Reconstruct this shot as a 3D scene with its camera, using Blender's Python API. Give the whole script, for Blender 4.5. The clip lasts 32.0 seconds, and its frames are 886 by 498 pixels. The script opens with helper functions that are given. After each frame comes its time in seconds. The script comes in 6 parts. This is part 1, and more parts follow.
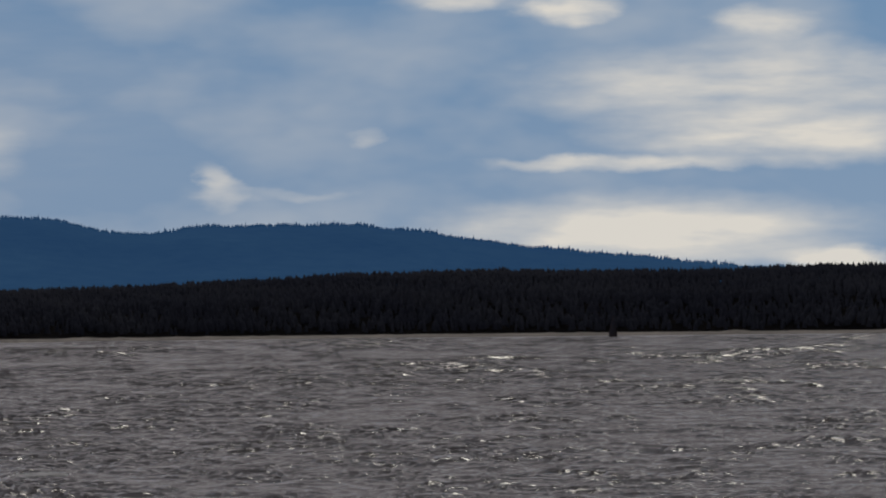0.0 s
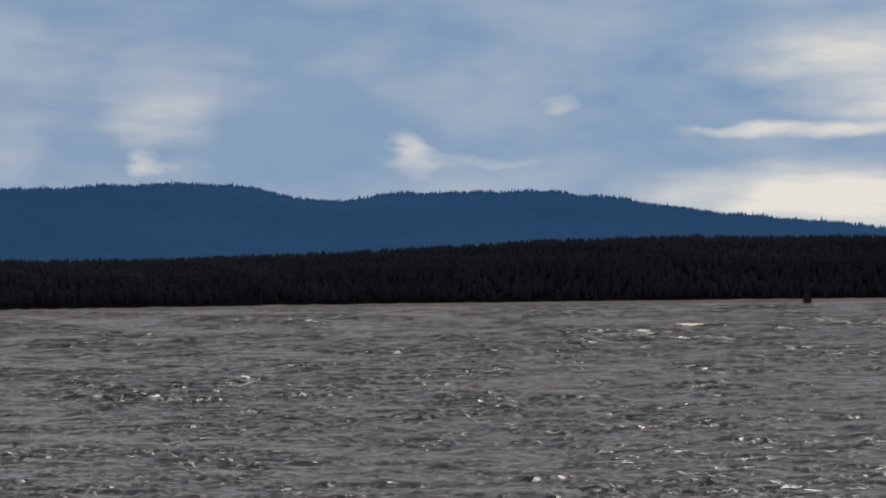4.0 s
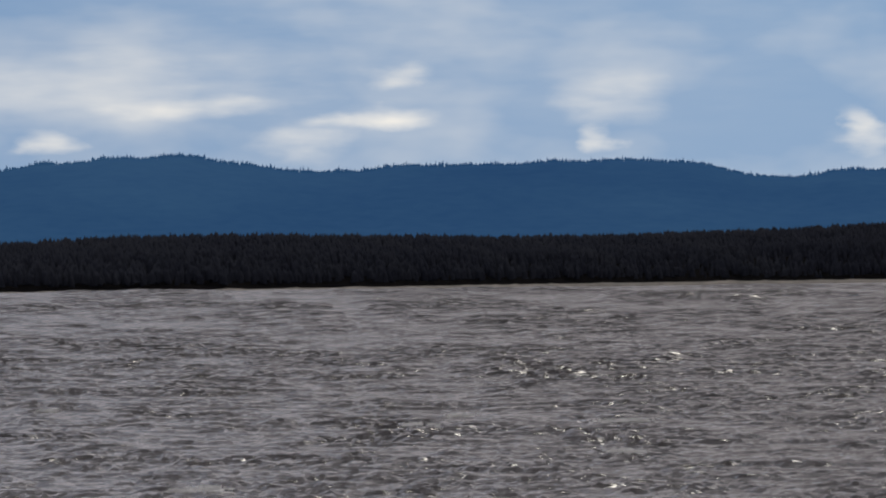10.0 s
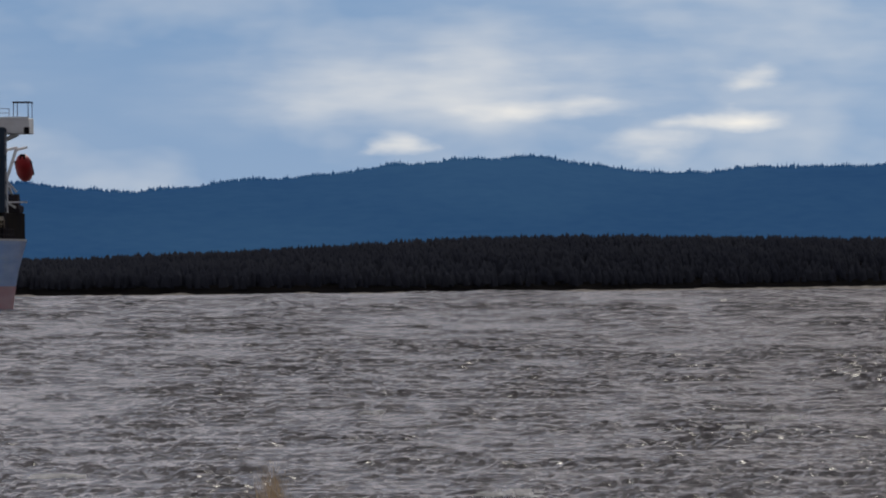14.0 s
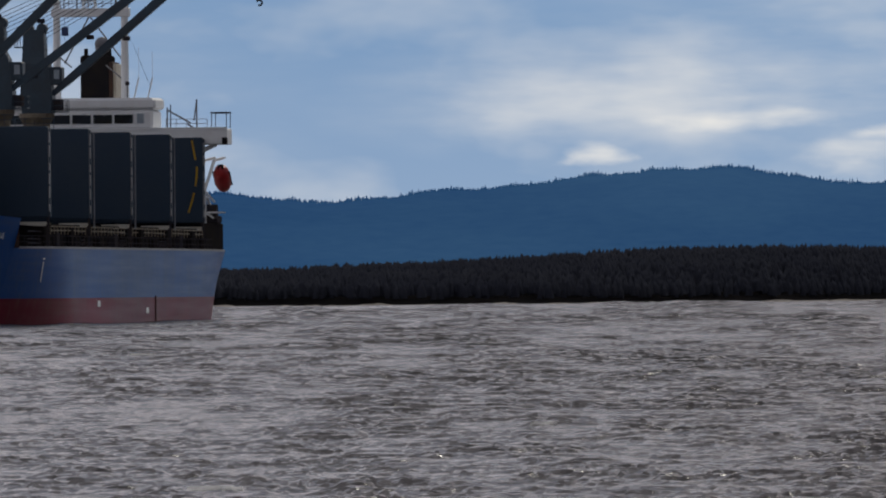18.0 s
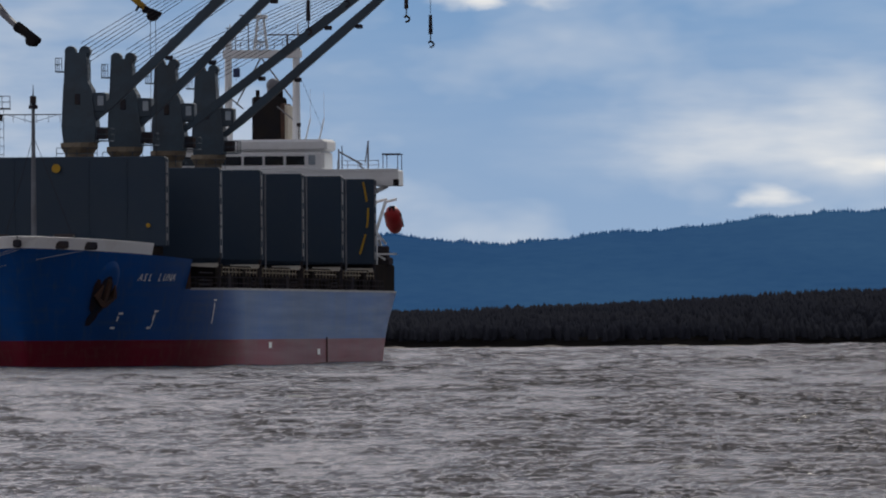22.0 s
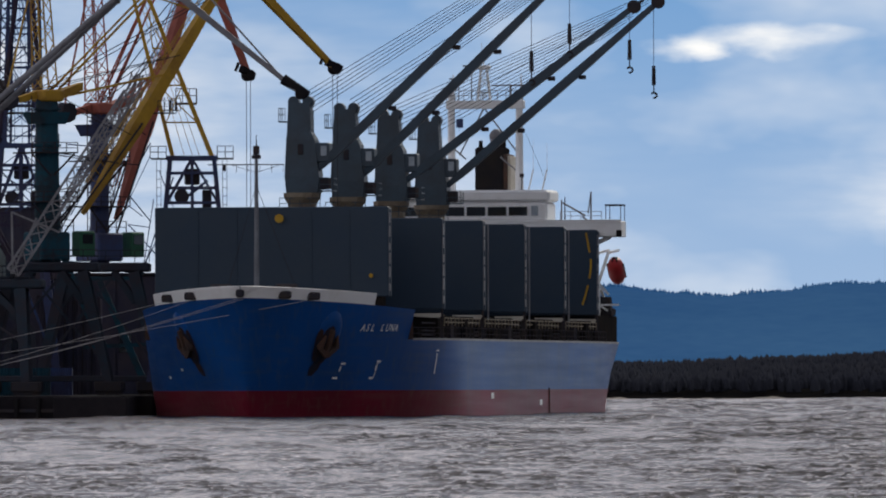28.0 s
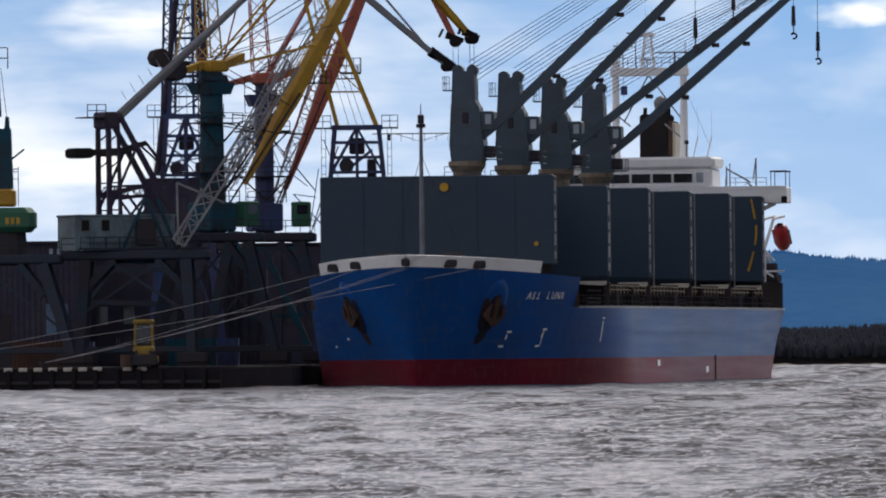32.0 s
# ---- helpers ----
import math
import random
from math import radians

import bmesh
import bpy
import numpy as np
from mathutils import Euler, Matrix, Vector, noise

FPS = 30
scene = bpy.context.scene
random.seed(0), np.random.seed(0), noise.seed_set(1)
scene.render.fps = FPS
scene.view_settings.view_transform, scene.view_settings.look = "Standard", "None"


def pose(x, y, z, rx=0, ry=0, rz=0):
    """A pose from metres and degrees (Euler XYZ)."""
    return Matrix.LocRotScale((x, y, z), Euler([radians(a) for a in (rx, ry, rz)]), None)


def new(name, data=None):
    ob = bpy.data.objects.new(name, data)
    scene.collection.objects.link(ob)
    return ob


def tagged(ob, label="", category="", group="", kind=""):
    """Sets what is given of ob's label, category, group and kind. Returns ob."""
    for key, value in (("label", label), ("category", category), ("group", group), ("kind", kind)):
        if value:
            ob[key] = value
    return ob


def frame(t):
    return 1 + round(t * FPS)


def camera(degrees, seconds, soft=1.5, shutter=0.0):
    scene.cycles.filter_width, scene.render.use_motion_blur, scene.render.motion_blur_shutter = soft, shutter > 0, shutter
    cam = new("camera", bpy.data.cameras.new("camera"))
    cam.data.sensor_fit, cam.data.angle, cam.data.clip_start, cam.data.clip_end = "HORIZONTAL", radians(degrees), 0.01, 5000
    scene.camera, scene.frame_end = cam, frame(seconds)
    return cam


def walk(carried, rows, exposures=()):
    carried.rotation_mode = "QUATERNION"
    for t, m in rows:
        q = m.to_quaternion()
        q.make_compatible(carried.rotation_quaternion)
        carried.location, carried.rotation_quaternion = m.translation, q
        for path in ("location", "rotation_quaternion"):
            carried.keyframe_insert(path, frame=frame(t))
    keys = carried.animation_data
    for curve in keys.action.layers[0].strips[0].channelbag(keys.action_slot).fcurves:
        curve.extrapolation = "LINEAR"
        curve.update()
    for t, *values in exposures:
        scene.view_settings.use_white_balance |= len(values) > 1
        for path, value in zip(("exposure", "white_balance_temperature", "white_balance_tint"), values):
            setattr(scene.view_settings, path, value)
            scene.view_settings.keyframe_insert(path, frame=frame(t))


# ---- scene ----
# One telephoto pan from the shore of a wide bay: from a wooded far shore with
# low hills to a bulk carrier moored at a cargo pier with portal cranes.
# The eye stands at the origin, 3 m over the water; bearing 0 is +y.

def aim(bearing, rise, roll):
    return Matrix.Translation((0, 0, 3.0)) @ pose(0, 0, 0, 90 + rise, 0, -bearing) @ pose(0, 0, 0, 0, 0, roll)


cam = camera(4.1, 32.0, soft=2.0)
walk(cam, [
    (0.0, aim(7.3498, 0.3472, -0.558)),
    (0.5, aim(7.2911, 0.3172, -0.538)),
    (1.0, aim(7.2139, 0.3325, -0.542)),
    (1.5, aim(7.1386, 0.3547, -0.477)),
    (2.0, aim(7.0213, 0.3547, -0.531)),
    (2.5, aim(6.8619, 0.3156, -0.534)),
    (3.0, aim(6.7082, 0.2631, -0.623)),
    (3.5, aim(6.5676, 0.2004, -0.638)),
    (5.5, aim(6.0700, 0.2427, -0.649)),
    (6.0, aim(5.8914, 0.2594, -0.619)),
    (6.5, aim(5.7356, 0.2461, -0.633)),
    (7.0, aim(5.5671, 0.2267, -0.622)),
    (7.5, aim(5.4181, 0.1917, -0.636)),
    (8.0, aim(5.2560, 0.1380, -0.582)),
    (8.5, aim(5.0339, 0.1501, -0.621)),
    (9.0, aim(4.8191, 0.1492, -0.601)),
    (9.5, aim(4.6140, 0.1133, -0.583)),
    (10.0, aim(4.3621, 0.1124, -0.567)),
    (10.5, aim(4.1281, 0.0993, -0.489)),
    (11.0, aim(3.9282, 0.0852, -0.352)),
    (11.5, aim(3.7133, 0.0521, -0.341)),
    (12.0, aim(3.4881, 0.0133, -0.374)),
    (12.5, aim(3.2641, 0.0352, -0.475)),
    (13.0, aim(3.0067, 0.0732, -0.495)),
    (13.5, aim(2.8562, 0.1112, -0.456)),
    (14.0, aim(2.7376, 0.1320, -0.444)),
    (14.5, aim(2.6171, 0.1346, -0.480)),
    (15.0, aim(2.4823, 0.1273, -0.465)),
    (15.5, aim(2.3466, 0.1415, -0.407)),
    (17.5, aim(1.9536, 0.1486, -0.442)),
    (18.0, aim(1.8212, 0.1867, -0.441)),
    (18.5, aim(1.7205, 0.2155, -0.444)),
    (19.0, aim(1.6370, 0.2762, -0.488)),
    (19.5, aim(1.5534, 0.2887, -0.470)),
    (20.0, aim(1.4462, 0.3100, -0.482)),
    (20.5, aim(1.3269, 0.3497, -0.488)),
    (21.0, aim(1.2350, 0.3648, -0.451)),
    (21.5, aim(1.1325, 0.3684, -0.389)),
    (22.0, aim(1.0298, 0.3854, -0.361)),
    (22.5, aim(0.9796, 0.3908, -0.328)),
    (23.0, aim(0.9189, 0.3906, -0.265)),
    (23.5, aim(0.8504, 0.3779, -0.254)),
    (24.0, aim(0.7425, 0.4053, -0.249)),
    (24.5, aim(0.6394, 0.4584, -0.214)),
    (25.0, aim(0.5388, 0.5206, -0.171)),
    (25.5, aim(0.4384, 0.5569, -0.178)),
    (27.5, aim(0.1043, 0.6093, -0.261)),
    (28.0, aim(-0.0000, 0.6252, -0.195)),
    (28.5, aim(-0.0654, 0.6285, -0.156)),
    (29.0, aim(-0.1481, 0.6510, -0.183)),
    (29.5, aim(-0.2037, 0.6075, -0.201)),
    (30.0, aim(-0.2502, 0.5575, -0.264)),
    (30.5, aim(-0.3247, 0.5945, -0.359)),
    (31.0, aim(-0.5062, 0.5279, -0.502)),
    (31.5, aim(-0.6275, 0.5128, -0.592)),
    (32.0, aim(-0.7666, 0.4829, -0.611)),
], exposures=[(0.0, -0.29), (3.0, -0.17), (6.0, 0.07), (9.0, 0.15), (13.0, 0.2), (18.0, 0.17), (21.0, 0.23), (24.0, 0.38), (28.0, 0.56), (30.0, 0.71), (32.0, 0.86)])

# ---- world and sun ----
SUN_AZ, SUN_EL = 25.0, 38.0


def build_world():
    world = bpy.data.worlds.new("sky")
    scene.world = world
    world.use_nodes = True
    nt = world.node_tree
    nt.nodes.clear()
    N, L = nt.nodes.new, nt.links.new

    def m(op, a, b=None, c=None):
        n = N("ShaderNodeMath")
        n.operation = op
        for i, v in enumerate((a, b, c)):
            if v is None:
                continue
            if isinstance(v, (int, float)):
                n.inputs[i].default_value = v
            else:
                L(v, n.inputs[i])
        return n.outputs[0]

    sky = N("ShaderNodeTexSky")
    sky.sky_type = "NISHITA"
    sky.sun_disc = False
    sky.sun_elevation, sky.sun_rotation = radians(SUN_EL), radians(SUN_AZ)
    sky.air_density, sky.dust_density, sky.ozone_density = 1.0, 0.4, 2.0
    coord = N("ShaderNodeTexCoord")
    lift = N("ShaderNodeVectorMath")
    lift.operation = "ADD"
    L(coord.outputs["Generated"], lift.inputs[0])
    lift.inputs[1].default_value = (0.0, 0.0, 0.55)
    unit = N("ShaderNodeVectorMath")
    unit.operation = "NORMALIZE"
    L(lift.outputs[0], unit.inputs[0])
    L(unit.outputs[0], sky.inputs[0])
    sep = N("ShaderNodeSeparateXYZ")
    L(coord.outputs["Generated"], sep.inputs[0])
    az = m("MULTIPLY", m("ARCTAN2", sep.outputs[0], sep.outputs[1]), 57.2958)
    el = m("MULTIPLY", m("ARCSINE", sep.outputs[2]), 57.2958)
    # ragged edges for the clouds
    vec = N("ShaderNodeCombineXYZ")
    L(az, vec.inputs[0])
    L(m("MULTIPLY", el, 2.2), vec.inputs[1])
    fine = N("ShaderNodeTexNoise")
    fine.inputs["Scale"].default_value, fine.inputs["Detail"].default_value = 2.6, 5.0
    L(vec.outputs[0], fine.inputs["Vector"])
    wide = N("ShaderNodeTexNoise")
    wide.inputs["Scale"].default_value, wide.inputs["Detail"].default_value = 0.8, 4.0
    L(vec.outputs[0], wide.inputs["Vector"])
    sepn = N("ShaderNodeSeparateColor")
    L(fine.outputs["Color"], sepn.inputs[0])
    wa = m("ADD", az, m("MULTIPLY", m("SUBTRACT", sepn.outputs[0], 0.5), 0.5))
    we = m("ADD", el, m("MULTIPLY", m("SUBTRACT", sepn.outputs[1], 0.5), 0.16))
    # streaky density inside the clouds
    long = N("ShaderNodeCombineXYZ")
    L(m("MULTIPLY", az, 1.0), long.inputs[0])
    L(m("MULTIPLY", el, 5.0), long.inputs[1])
    streak = N("ShaderNodeTexNoise")
    streak.inputs["Scale"].default_value, streak.inputs["Detail"].default_value = 1.9, 6.0
    L(long.outputs[0], streak.inputs["Vector"])
    dens = m("MAXIMUM", m("MULTIPLY_ADD", streak.outputs[0], 2.15, -0.17), 0.0)
    mask = None
    # bearing, height, half width, half height (degrees), density
    for a, e, w, h, k in CLOUDS:
        q = m("ADD", m("POWER", m("DIVIDE", m("SUBTRACT", wa, a), w * 1.35), 2.0), m("POWER", m("DIVIDE", m("SUBTRACT", we, e), h * 1.4), 2.0))
        blob = m("MULTIPLY", m("POWER", m("MAXIMUM", m("SUBTRACT", 1.0, q), 0.0), 1.5), k)
        mask = blob if mask is None else m("ADD", mask, m("MULTIPLY", blob, m("SUBTRACT", 1.0, m("MINIMUM", mask, 1.0))))
    mask = m("MULTIPLY", m("MINIMUM", mask, 1.0), dens)
    # thin veil, thicker towards the horizon, and broken grey cover overhead
    haze = m("MINIMUM", m("MAXIMUM", m("DIVIDE", m("SUBTRACT", 1.9, el), 1.9), 0.0), 1.0)
    veil = m("ADD", m("MULTIPLY", m("MAXIMUM", m("SUBTRACT", wide.outputs[0], 0.46), 0.0), 1.2), m("MULTIPLY", haze, 0.2))
    mask = m("MINIMUM", m("MAXIMUM", m("ADD", mask, veil), 0.0), 1.0)
    over = N("ShaderNodeTexNoise")
    over.inputs["Scale"].default_value, over.inputs["Detail"].default_value = 3.0, 6.0
    L(coord.outputs["Generated"], over.inputs["Vector"])
    cover = m("MULTIPLY", m("MINIMUM", m("MAXIMUM", m("MULTIPLY", m("SUBTRACT", over.outputs[0], 0.28), 5.0), 0.0), 1.0),
              m("MINIMUM", m("MAXIMUM", m("DIVIDE", m("SUBTRACT", el, 1.95), 1.6), 0.0), 1.0))
    gain = N("ShaderNodeMix")
    gain.data_type = "RGBA"
    gain.blend_type = "MULTIPLY"
    gain.inputs["Factor"].default_value = 1.0
    L(sky.outputs[0], gain.inputs["A"])
    gain.inputs["B"].default_value = (SKY_GAIN[0], SKY_GAIN[1], SKY_GAIN[2], 1)
    mix = N("ShaderNodeMix")
    mix.data_type = "RGBA"
    L(mask, mix.inputs["Factor"])
    L(gain.outputs["Result"], mix.inputs["A"])
    mix.inputs["B"].default_value = (*CLOUD_LIT, 1)
    mix2 = N("ShaderNodeMix")
    mix2.data_type = "RGBA"
    L(m("MULTIPLY", cover, 0.95), mix2.inputs["Factor"])
    L(mix.outputs["Result"], mix2.inputs["A"])
    # cover out of view: bright low down, grey overhead, for contrast in the waves
    base = N("ShaderNodeMix")
    base.data_type = "RGBA"
    L(m("POWER", m("MINIMUM", m("MAXIMUM", m("DIVIDE", m("SUBTRACT", el, 3.0), 30.0), 0.0), 1.0), 0.6), base.inputs["Factor"])
    base.inputs["A"].default_value, base.inputs["B"].default_value = (*CLOUD_FAR, 1), (*CLOUD_GREY, 1)
    # added gradient: unseen cover brighter to the left, to lighten the water there
    left_gain = N("ShaderNodeMapRange")
    left_gain.interpolation_type = "SMOOTHSTEP"
    left_gain.inputs[1].default_value, left_gain.inputs[2].default_value = 9.0, -8.0
    left_gain.inputs[3].default_value, left_gain.inputs[4].default_value = 0.7, 1.68
    L(az, left_gain.inputs[0])
    thin = N("ShaderNodeVectorMath")
    thin.operation = "SCALE"
    L(base.outputs["Result"], thin.inputs[0])
    L(left_gain.outputs[0], thin.inputs["Scale"])
    L(thin.outputs[0], mix2.inputs["B"])
    bg = N("ShaderNodeBackground")
    bg.inputs["Strength"].default_value = 0.1
    L(mix2.outputs["Result"], bg.inputs["Color"])
    out = N("ShaderNodeOutputWorld")
    L(bg.outputs[0], out.inputs["Surface"])


SKY_GAIN = (0.365, 0.565, 0.675)
CLOUD_LIT = (8.4, 8.0, 7.3)
CLOUD_GREY = (1.3, 1.32, 1.5)
CLOUD_FAR = (7.1, 6.4, 6.4)
CLOUDS = [
    (4.3, 1.2, 2.2, 0.6, 0.12), (-1.6, 0.9, 2.4, 1.1, 0.15), (-1.6, 0.95, 0.9, 0.45, 0.12), (-2.8, 1.0, 0.7, 0.5, 0.08),
    (7.40, 1.487, 0.26, 0.053, 0.70), (7.93, 1.464, 0.20, 0.064, 0.90), (8.84, 1.369, 0.23, 0.064, 0.70), (8.78, 1.096, 1.0, 0.170, 0.72),
    (8.94, 0.864, 0.8, 0.120, 0.9), (8.18, 0.734, 0.52, 0.035, 0.75), (6.98, 0.864, 0.07, 0.035, 0.25), (6.30, 0.645, 0.09, 0.09, 0.45),
    (6.64, 0.599, 0.28, 0.025, 0.3), (8.3, 0.421, 0.9, 0.148, 0.85), (9.20, 0.293, 0.29, 0.053, 0.90), (5.15, 0.802, 0.28, 0.10, 0.3),
    (5.08, 0.615, 0.08, 0.07, 0.5), (3.24, 0.783, 0.36, 0.055, 0.34), (4.08, 0.722, 0.29, 0.045, 0.55), (4.13, 0.897, 0.13, 0.06, 0.4),
    (3.74, 0.607, 0.2, 0.08, 0.35), (3.1, 0.88, 0.7, 0.2, 0.1), (2.50, 0.605, 0.13, 0.045, 0.42), (2.79, 0.915, 0.92, 0.283, 0.1), (2.22, 0.789, 0.39, 0.141, 0.13),
    (1.56, 1.600, 0.32, 0.06, 0.55), (1.18, 1.566, 0.11, 0.053, 0.50), (1.87, 0.870, 0.52, 0.212, 0.09), (-2.28, 1.535, 0.31, 0.099, 0.5),
    (-2.50, 0.844, 0.36, 0.099, 0.3), (1.12, 1.54, 0.16, 0.04, 0.4)]
build_world()
sun = new("sun", bpy.data.lights.new("sun", "SUN"))
sun.data.energy, sun.data.angle, sun.data.color = 1.4, radians(24.0), (1.0, 0.94, 0.84)
sun.matrix_world = pose(0, 0, 300) @ (Vector((math.sin(radians(SUN_AZ)) * math.cos(radians(SUN_EL)), math.cos(radians(SUN_AZ)) * math.cos(radians(SUN_EL)), math.sin(radians(SUN_EL)))).to_track_quat("Z", "Y").to_matrix().to_4x4())


# ---- materials ----
def paint(name, a, b=None, scale=0.5, rough=0.6, metal=0.0, bump=0.1, fine=8.0, spec=0.4, stretch=(1, 1, 1), rand=0.0, lo=0.35, hi=0.68):
    """Procedural surface: two colours mixed by a wide noise, broken by a fine one, with relief."""
    mat = bpy.data.materials.new(name)
    mat.use_nodes = True
    nt = mat.node_tree
    N, L = nt.nodes.new, nt.links.new
    bsdf = nt.nodes["Principled BSDF"]
    b = b or tuple(c * 0.72 for c in a)
    coord = N("ShaderNodeTexCoord")
    mp = N("ShaderNodeMapping")
    mp.inputs["Scale"].default_value = stretch
    L(coord.outputs["Object"], mp.inputs[0])
    n1 = N("ShaderNodeTexNoise")
    n1.inputs["Scale"].default_value, n1.inputs["Detail"].default_value = scale, 6.0
    n2 = N("ShaderNodeTexNoise")
    n2.inputs["Scale"].default_value, n2.inputs["Detail"].default_value = fine, 4.0
    L(mp.outputs[0], n1.inputs["Vector"])
    L(mp.outputs[0], n2.inputs["Vector"])
    add = N("ShaderNodeMath")
    add.operation = "MULTIPLY_ADD"
    L(n2.outputs[0], add.inputs[0])
    add.inputs[1].default_value = 0.35
    L(n1.outputs[0], add.inputs[2])
    ramp = N("ShaderNodeMapRange")
    ramp.inputs[1].default_value, ramp.inputs[2].default_value = lo + 0.17, hi + 0.17
    L(add.outputs[0], ramp.inputs[0])
    mix = N("ShaderNodeMix")
    mix.data_type = "RGBA"
    mix.inputs["A"].default_value, mix.inputs["B"].default_value = (*a, 1), (*b, 1)
    L(ramp.outputs[0], mix.inputs["Factor"])
    col = mix.outputs["Result"]
    if rand:
        info, hsv, mr = N("ShaderNodeObjectInfo"), N("ShaderNodeHueSaturation"), N("ShaderNodeMapRange")
        mr.inputs[3].default_value, mr.inputs[4].default_value = 1 - rand, 1 + rand
        L(info.outputs["Random"], mr.inputs[0])
        L(mr.outputs[0], hsv.inputs["Value"])
        L(col, hsv.inputs["Color"])
        col = hsv.outputs[0]
    L(col, bsdf.inputs["Base Color"])
    bsdf.inputs["Roughness"].default_value, bsdf.inputs["Metallic"].default_value = rough, metal
    bsdf.inputs["Specular IOR Level"].default_value = spec
    if bump:
        bp = N("ShaderNodeBump")
        bp.inputs["Strength"].default_value, bp.inputs["Distance"].default_value = bump, 0.05
        L(n2.outputs[0], bp.inputs["Height"])
        L(bp.outputs[0], bsdf.inputs["Normal"])
    return mat


def hull_paint(name, a, b, worn, spec):
    """Ship's side paint: wide fading, thin runs down the plates, scuffed streaks along them and uneven gloss."""
    mat = bpy.data.materials.new(name)
    mat.use_nodes = True
    nt = mat.node_tree
    N, L = nt.nodes.new, nt.links.new
    bsdf = nt.nodes["Principled BSDF"]
    coord = N("ShaderNodeTexCoord")

    def cloud(stretch, scale, detail, low, high):
        mp, n, mr = N("ShaderNodeMapping"), N("ShaderNodeTexNoise"), N("ShaderNodeMapRange")
        mp.inputs["Scale"].default_value = stretch
        n.inputs["Scale"].default_value, n.inputs["Detail"].default_value = scale, detail
        mr.inputs[1].default_value, mr.inputs[2].default_value = low, high
        L(coord.outputs["Object"], mp.inputs[0])
        L(mp.outputs[0], n.inputs["Vector"])
        L(n.outputs[0], mr.inputs[0])
        return mr.outputs[0]

    def blend(fac, c0, c1):
        mx = N("ShaderNodeMix")
        mx.data_type = "RGBA"
        L(fac, mx.inputs["Factor"])
        for slot, c in (("A", c0), ("B", c1)):
            if isinstance(c, tuple):
                mx.inputs[slot].default_value = (*c, 1)
            else:
                L(c, mx.inputs[slot])
        return mx.outputs["Result"]

    def times(p, q):
        mm = N("ShaderNodeMath")
        mm.operation = "MULTIPLY"
        L(p, mm.inputs[0])
        if isinstance(q, float):
            mm.inputs[1].default_value = q
        else:
            L(q, mm.inputs[1])
        return mm.outputs[0]
    runs = cloud((1, 0.5, 0.05), 2.2, 5.0, 0.52, 0.72)
    scuffs = cloud((0.3, 0.05, 1.6), 1.3, 5.0, 0.5, 0.75)
    col = blend(cloud((1, 0.4, 0.5), 0.16, 6.0, 0.35, 0.68), a, b)
    col = blend(times(runs, 0.6), col, worn)
    col = blend(times(scuffs, 0.5), col, worn)
    L(col, bsdf.inputs["Base Color"])
    rough = N("ShaderNodeMapRange")
    rough.inputs[3].default_value, rough.inputs[4].default_value = 0.35, 0.47
    L(cloud((0.4, 0.04, 1.2), 1.0, 6.0, 0.25, 0.75), rough.inputs[0])
    L(rough.outputs[0], bsdf.inputs["Roughness"])
    bsdf.inputs["Specular IOR Level"].default_value = spec
    bp = N("ShaderNodeBump")
    bp.inputs["Strength"].default_value, bp.inputs["Distance"].default_value = 0.25, 0.03
    L(cloud((0.6, 0.5, 0.6), 0.9, 3.0, 0.2, 0.8), bp.inputs["Height"])
    L(bp.outputs[0], bsdf.inputs["Normal"])
    return mat


def water_material():
    mat = bpy.data.materials.new("bay_water")
    mat.use_nodes = True
    nt = mat.node_tree
    N, L = nt.nodes.new, nt.links.new
    bsdf = nt.nodes["Principled BSDF"]
    bsdf.inputs["Base Color"].default_value = (0.03, 0.022, 0.021, 1)
    bsdf.inputs["Roughness"].default_value = 0.17
    bsdf.inputs["IOR"].default_value = 1.333
    coord = N("ShaderNodeTexCoord")
    n = N("ShaderNodeTexNoise")
    n.inputs["Scale"].default_value, n.inputs["Detail"].default_value = 1.5, 5.0
    n.inputs["Roughness"].default_value = 0.6
    flat = N("ShaderNodeMapping")
    flat.inputs["Scale"].default_value = (0.38, 1.0, 1.0)
    L(coord.outputs["Object"], flat.inputs["Vector"])
    L(flat.outputs[0], n.inputs["Vector"])
    bp = N("ShaderNodeBump")
    bp.inputs["Strength"].default_value, bp.inputs["Distance"].default_value = 1.0, 0.1
    L(n.outputs[0], bp.inputs["Height"])
    L(bp.outputs[0], bsdf.inputs["Normal"])
    return mat


WATER = water_material()
FOAM = paint("sea_foam", (0.8, 0.79, 0.77), (0.6, 0.59, 0.57), scale=3.0, fine=20.0, rough=0.9, bump=0)
FOREST = paint("conifer_forest", (0.03, 0.033, 0.045), (0.04, 0.043, 0.054), scale=0.02, fine=0.4, rough=1.0, bump=0, spec=0.0)
# base colour darkened so sunlit ground between the trees stays dark
FOREST_FLOOR = paint("darkened_forest_floor", (0.008, 0.008, 0.009), (0.013, 0.012, 0.012), scale=0.03, fine=0.5, rough=1.0, bump=0, spec=0.0)
SHORE = paint("shore_stones", (0.2, 0.17, 0.15), (0.1, 0.085, 0.075), scale=0.05, fine=0.6, rough=0.9, bump=0.3)
# bluish base colour; the haze over these hills is emission, set further down
HILL = paint("haze_tinted_hill_forest", (0.014, 0.026, 0.045), (0.01, 0.02, 0.036), scale=0.004, fine=0.06, rough=1.0, bump=0, spec=0.0)


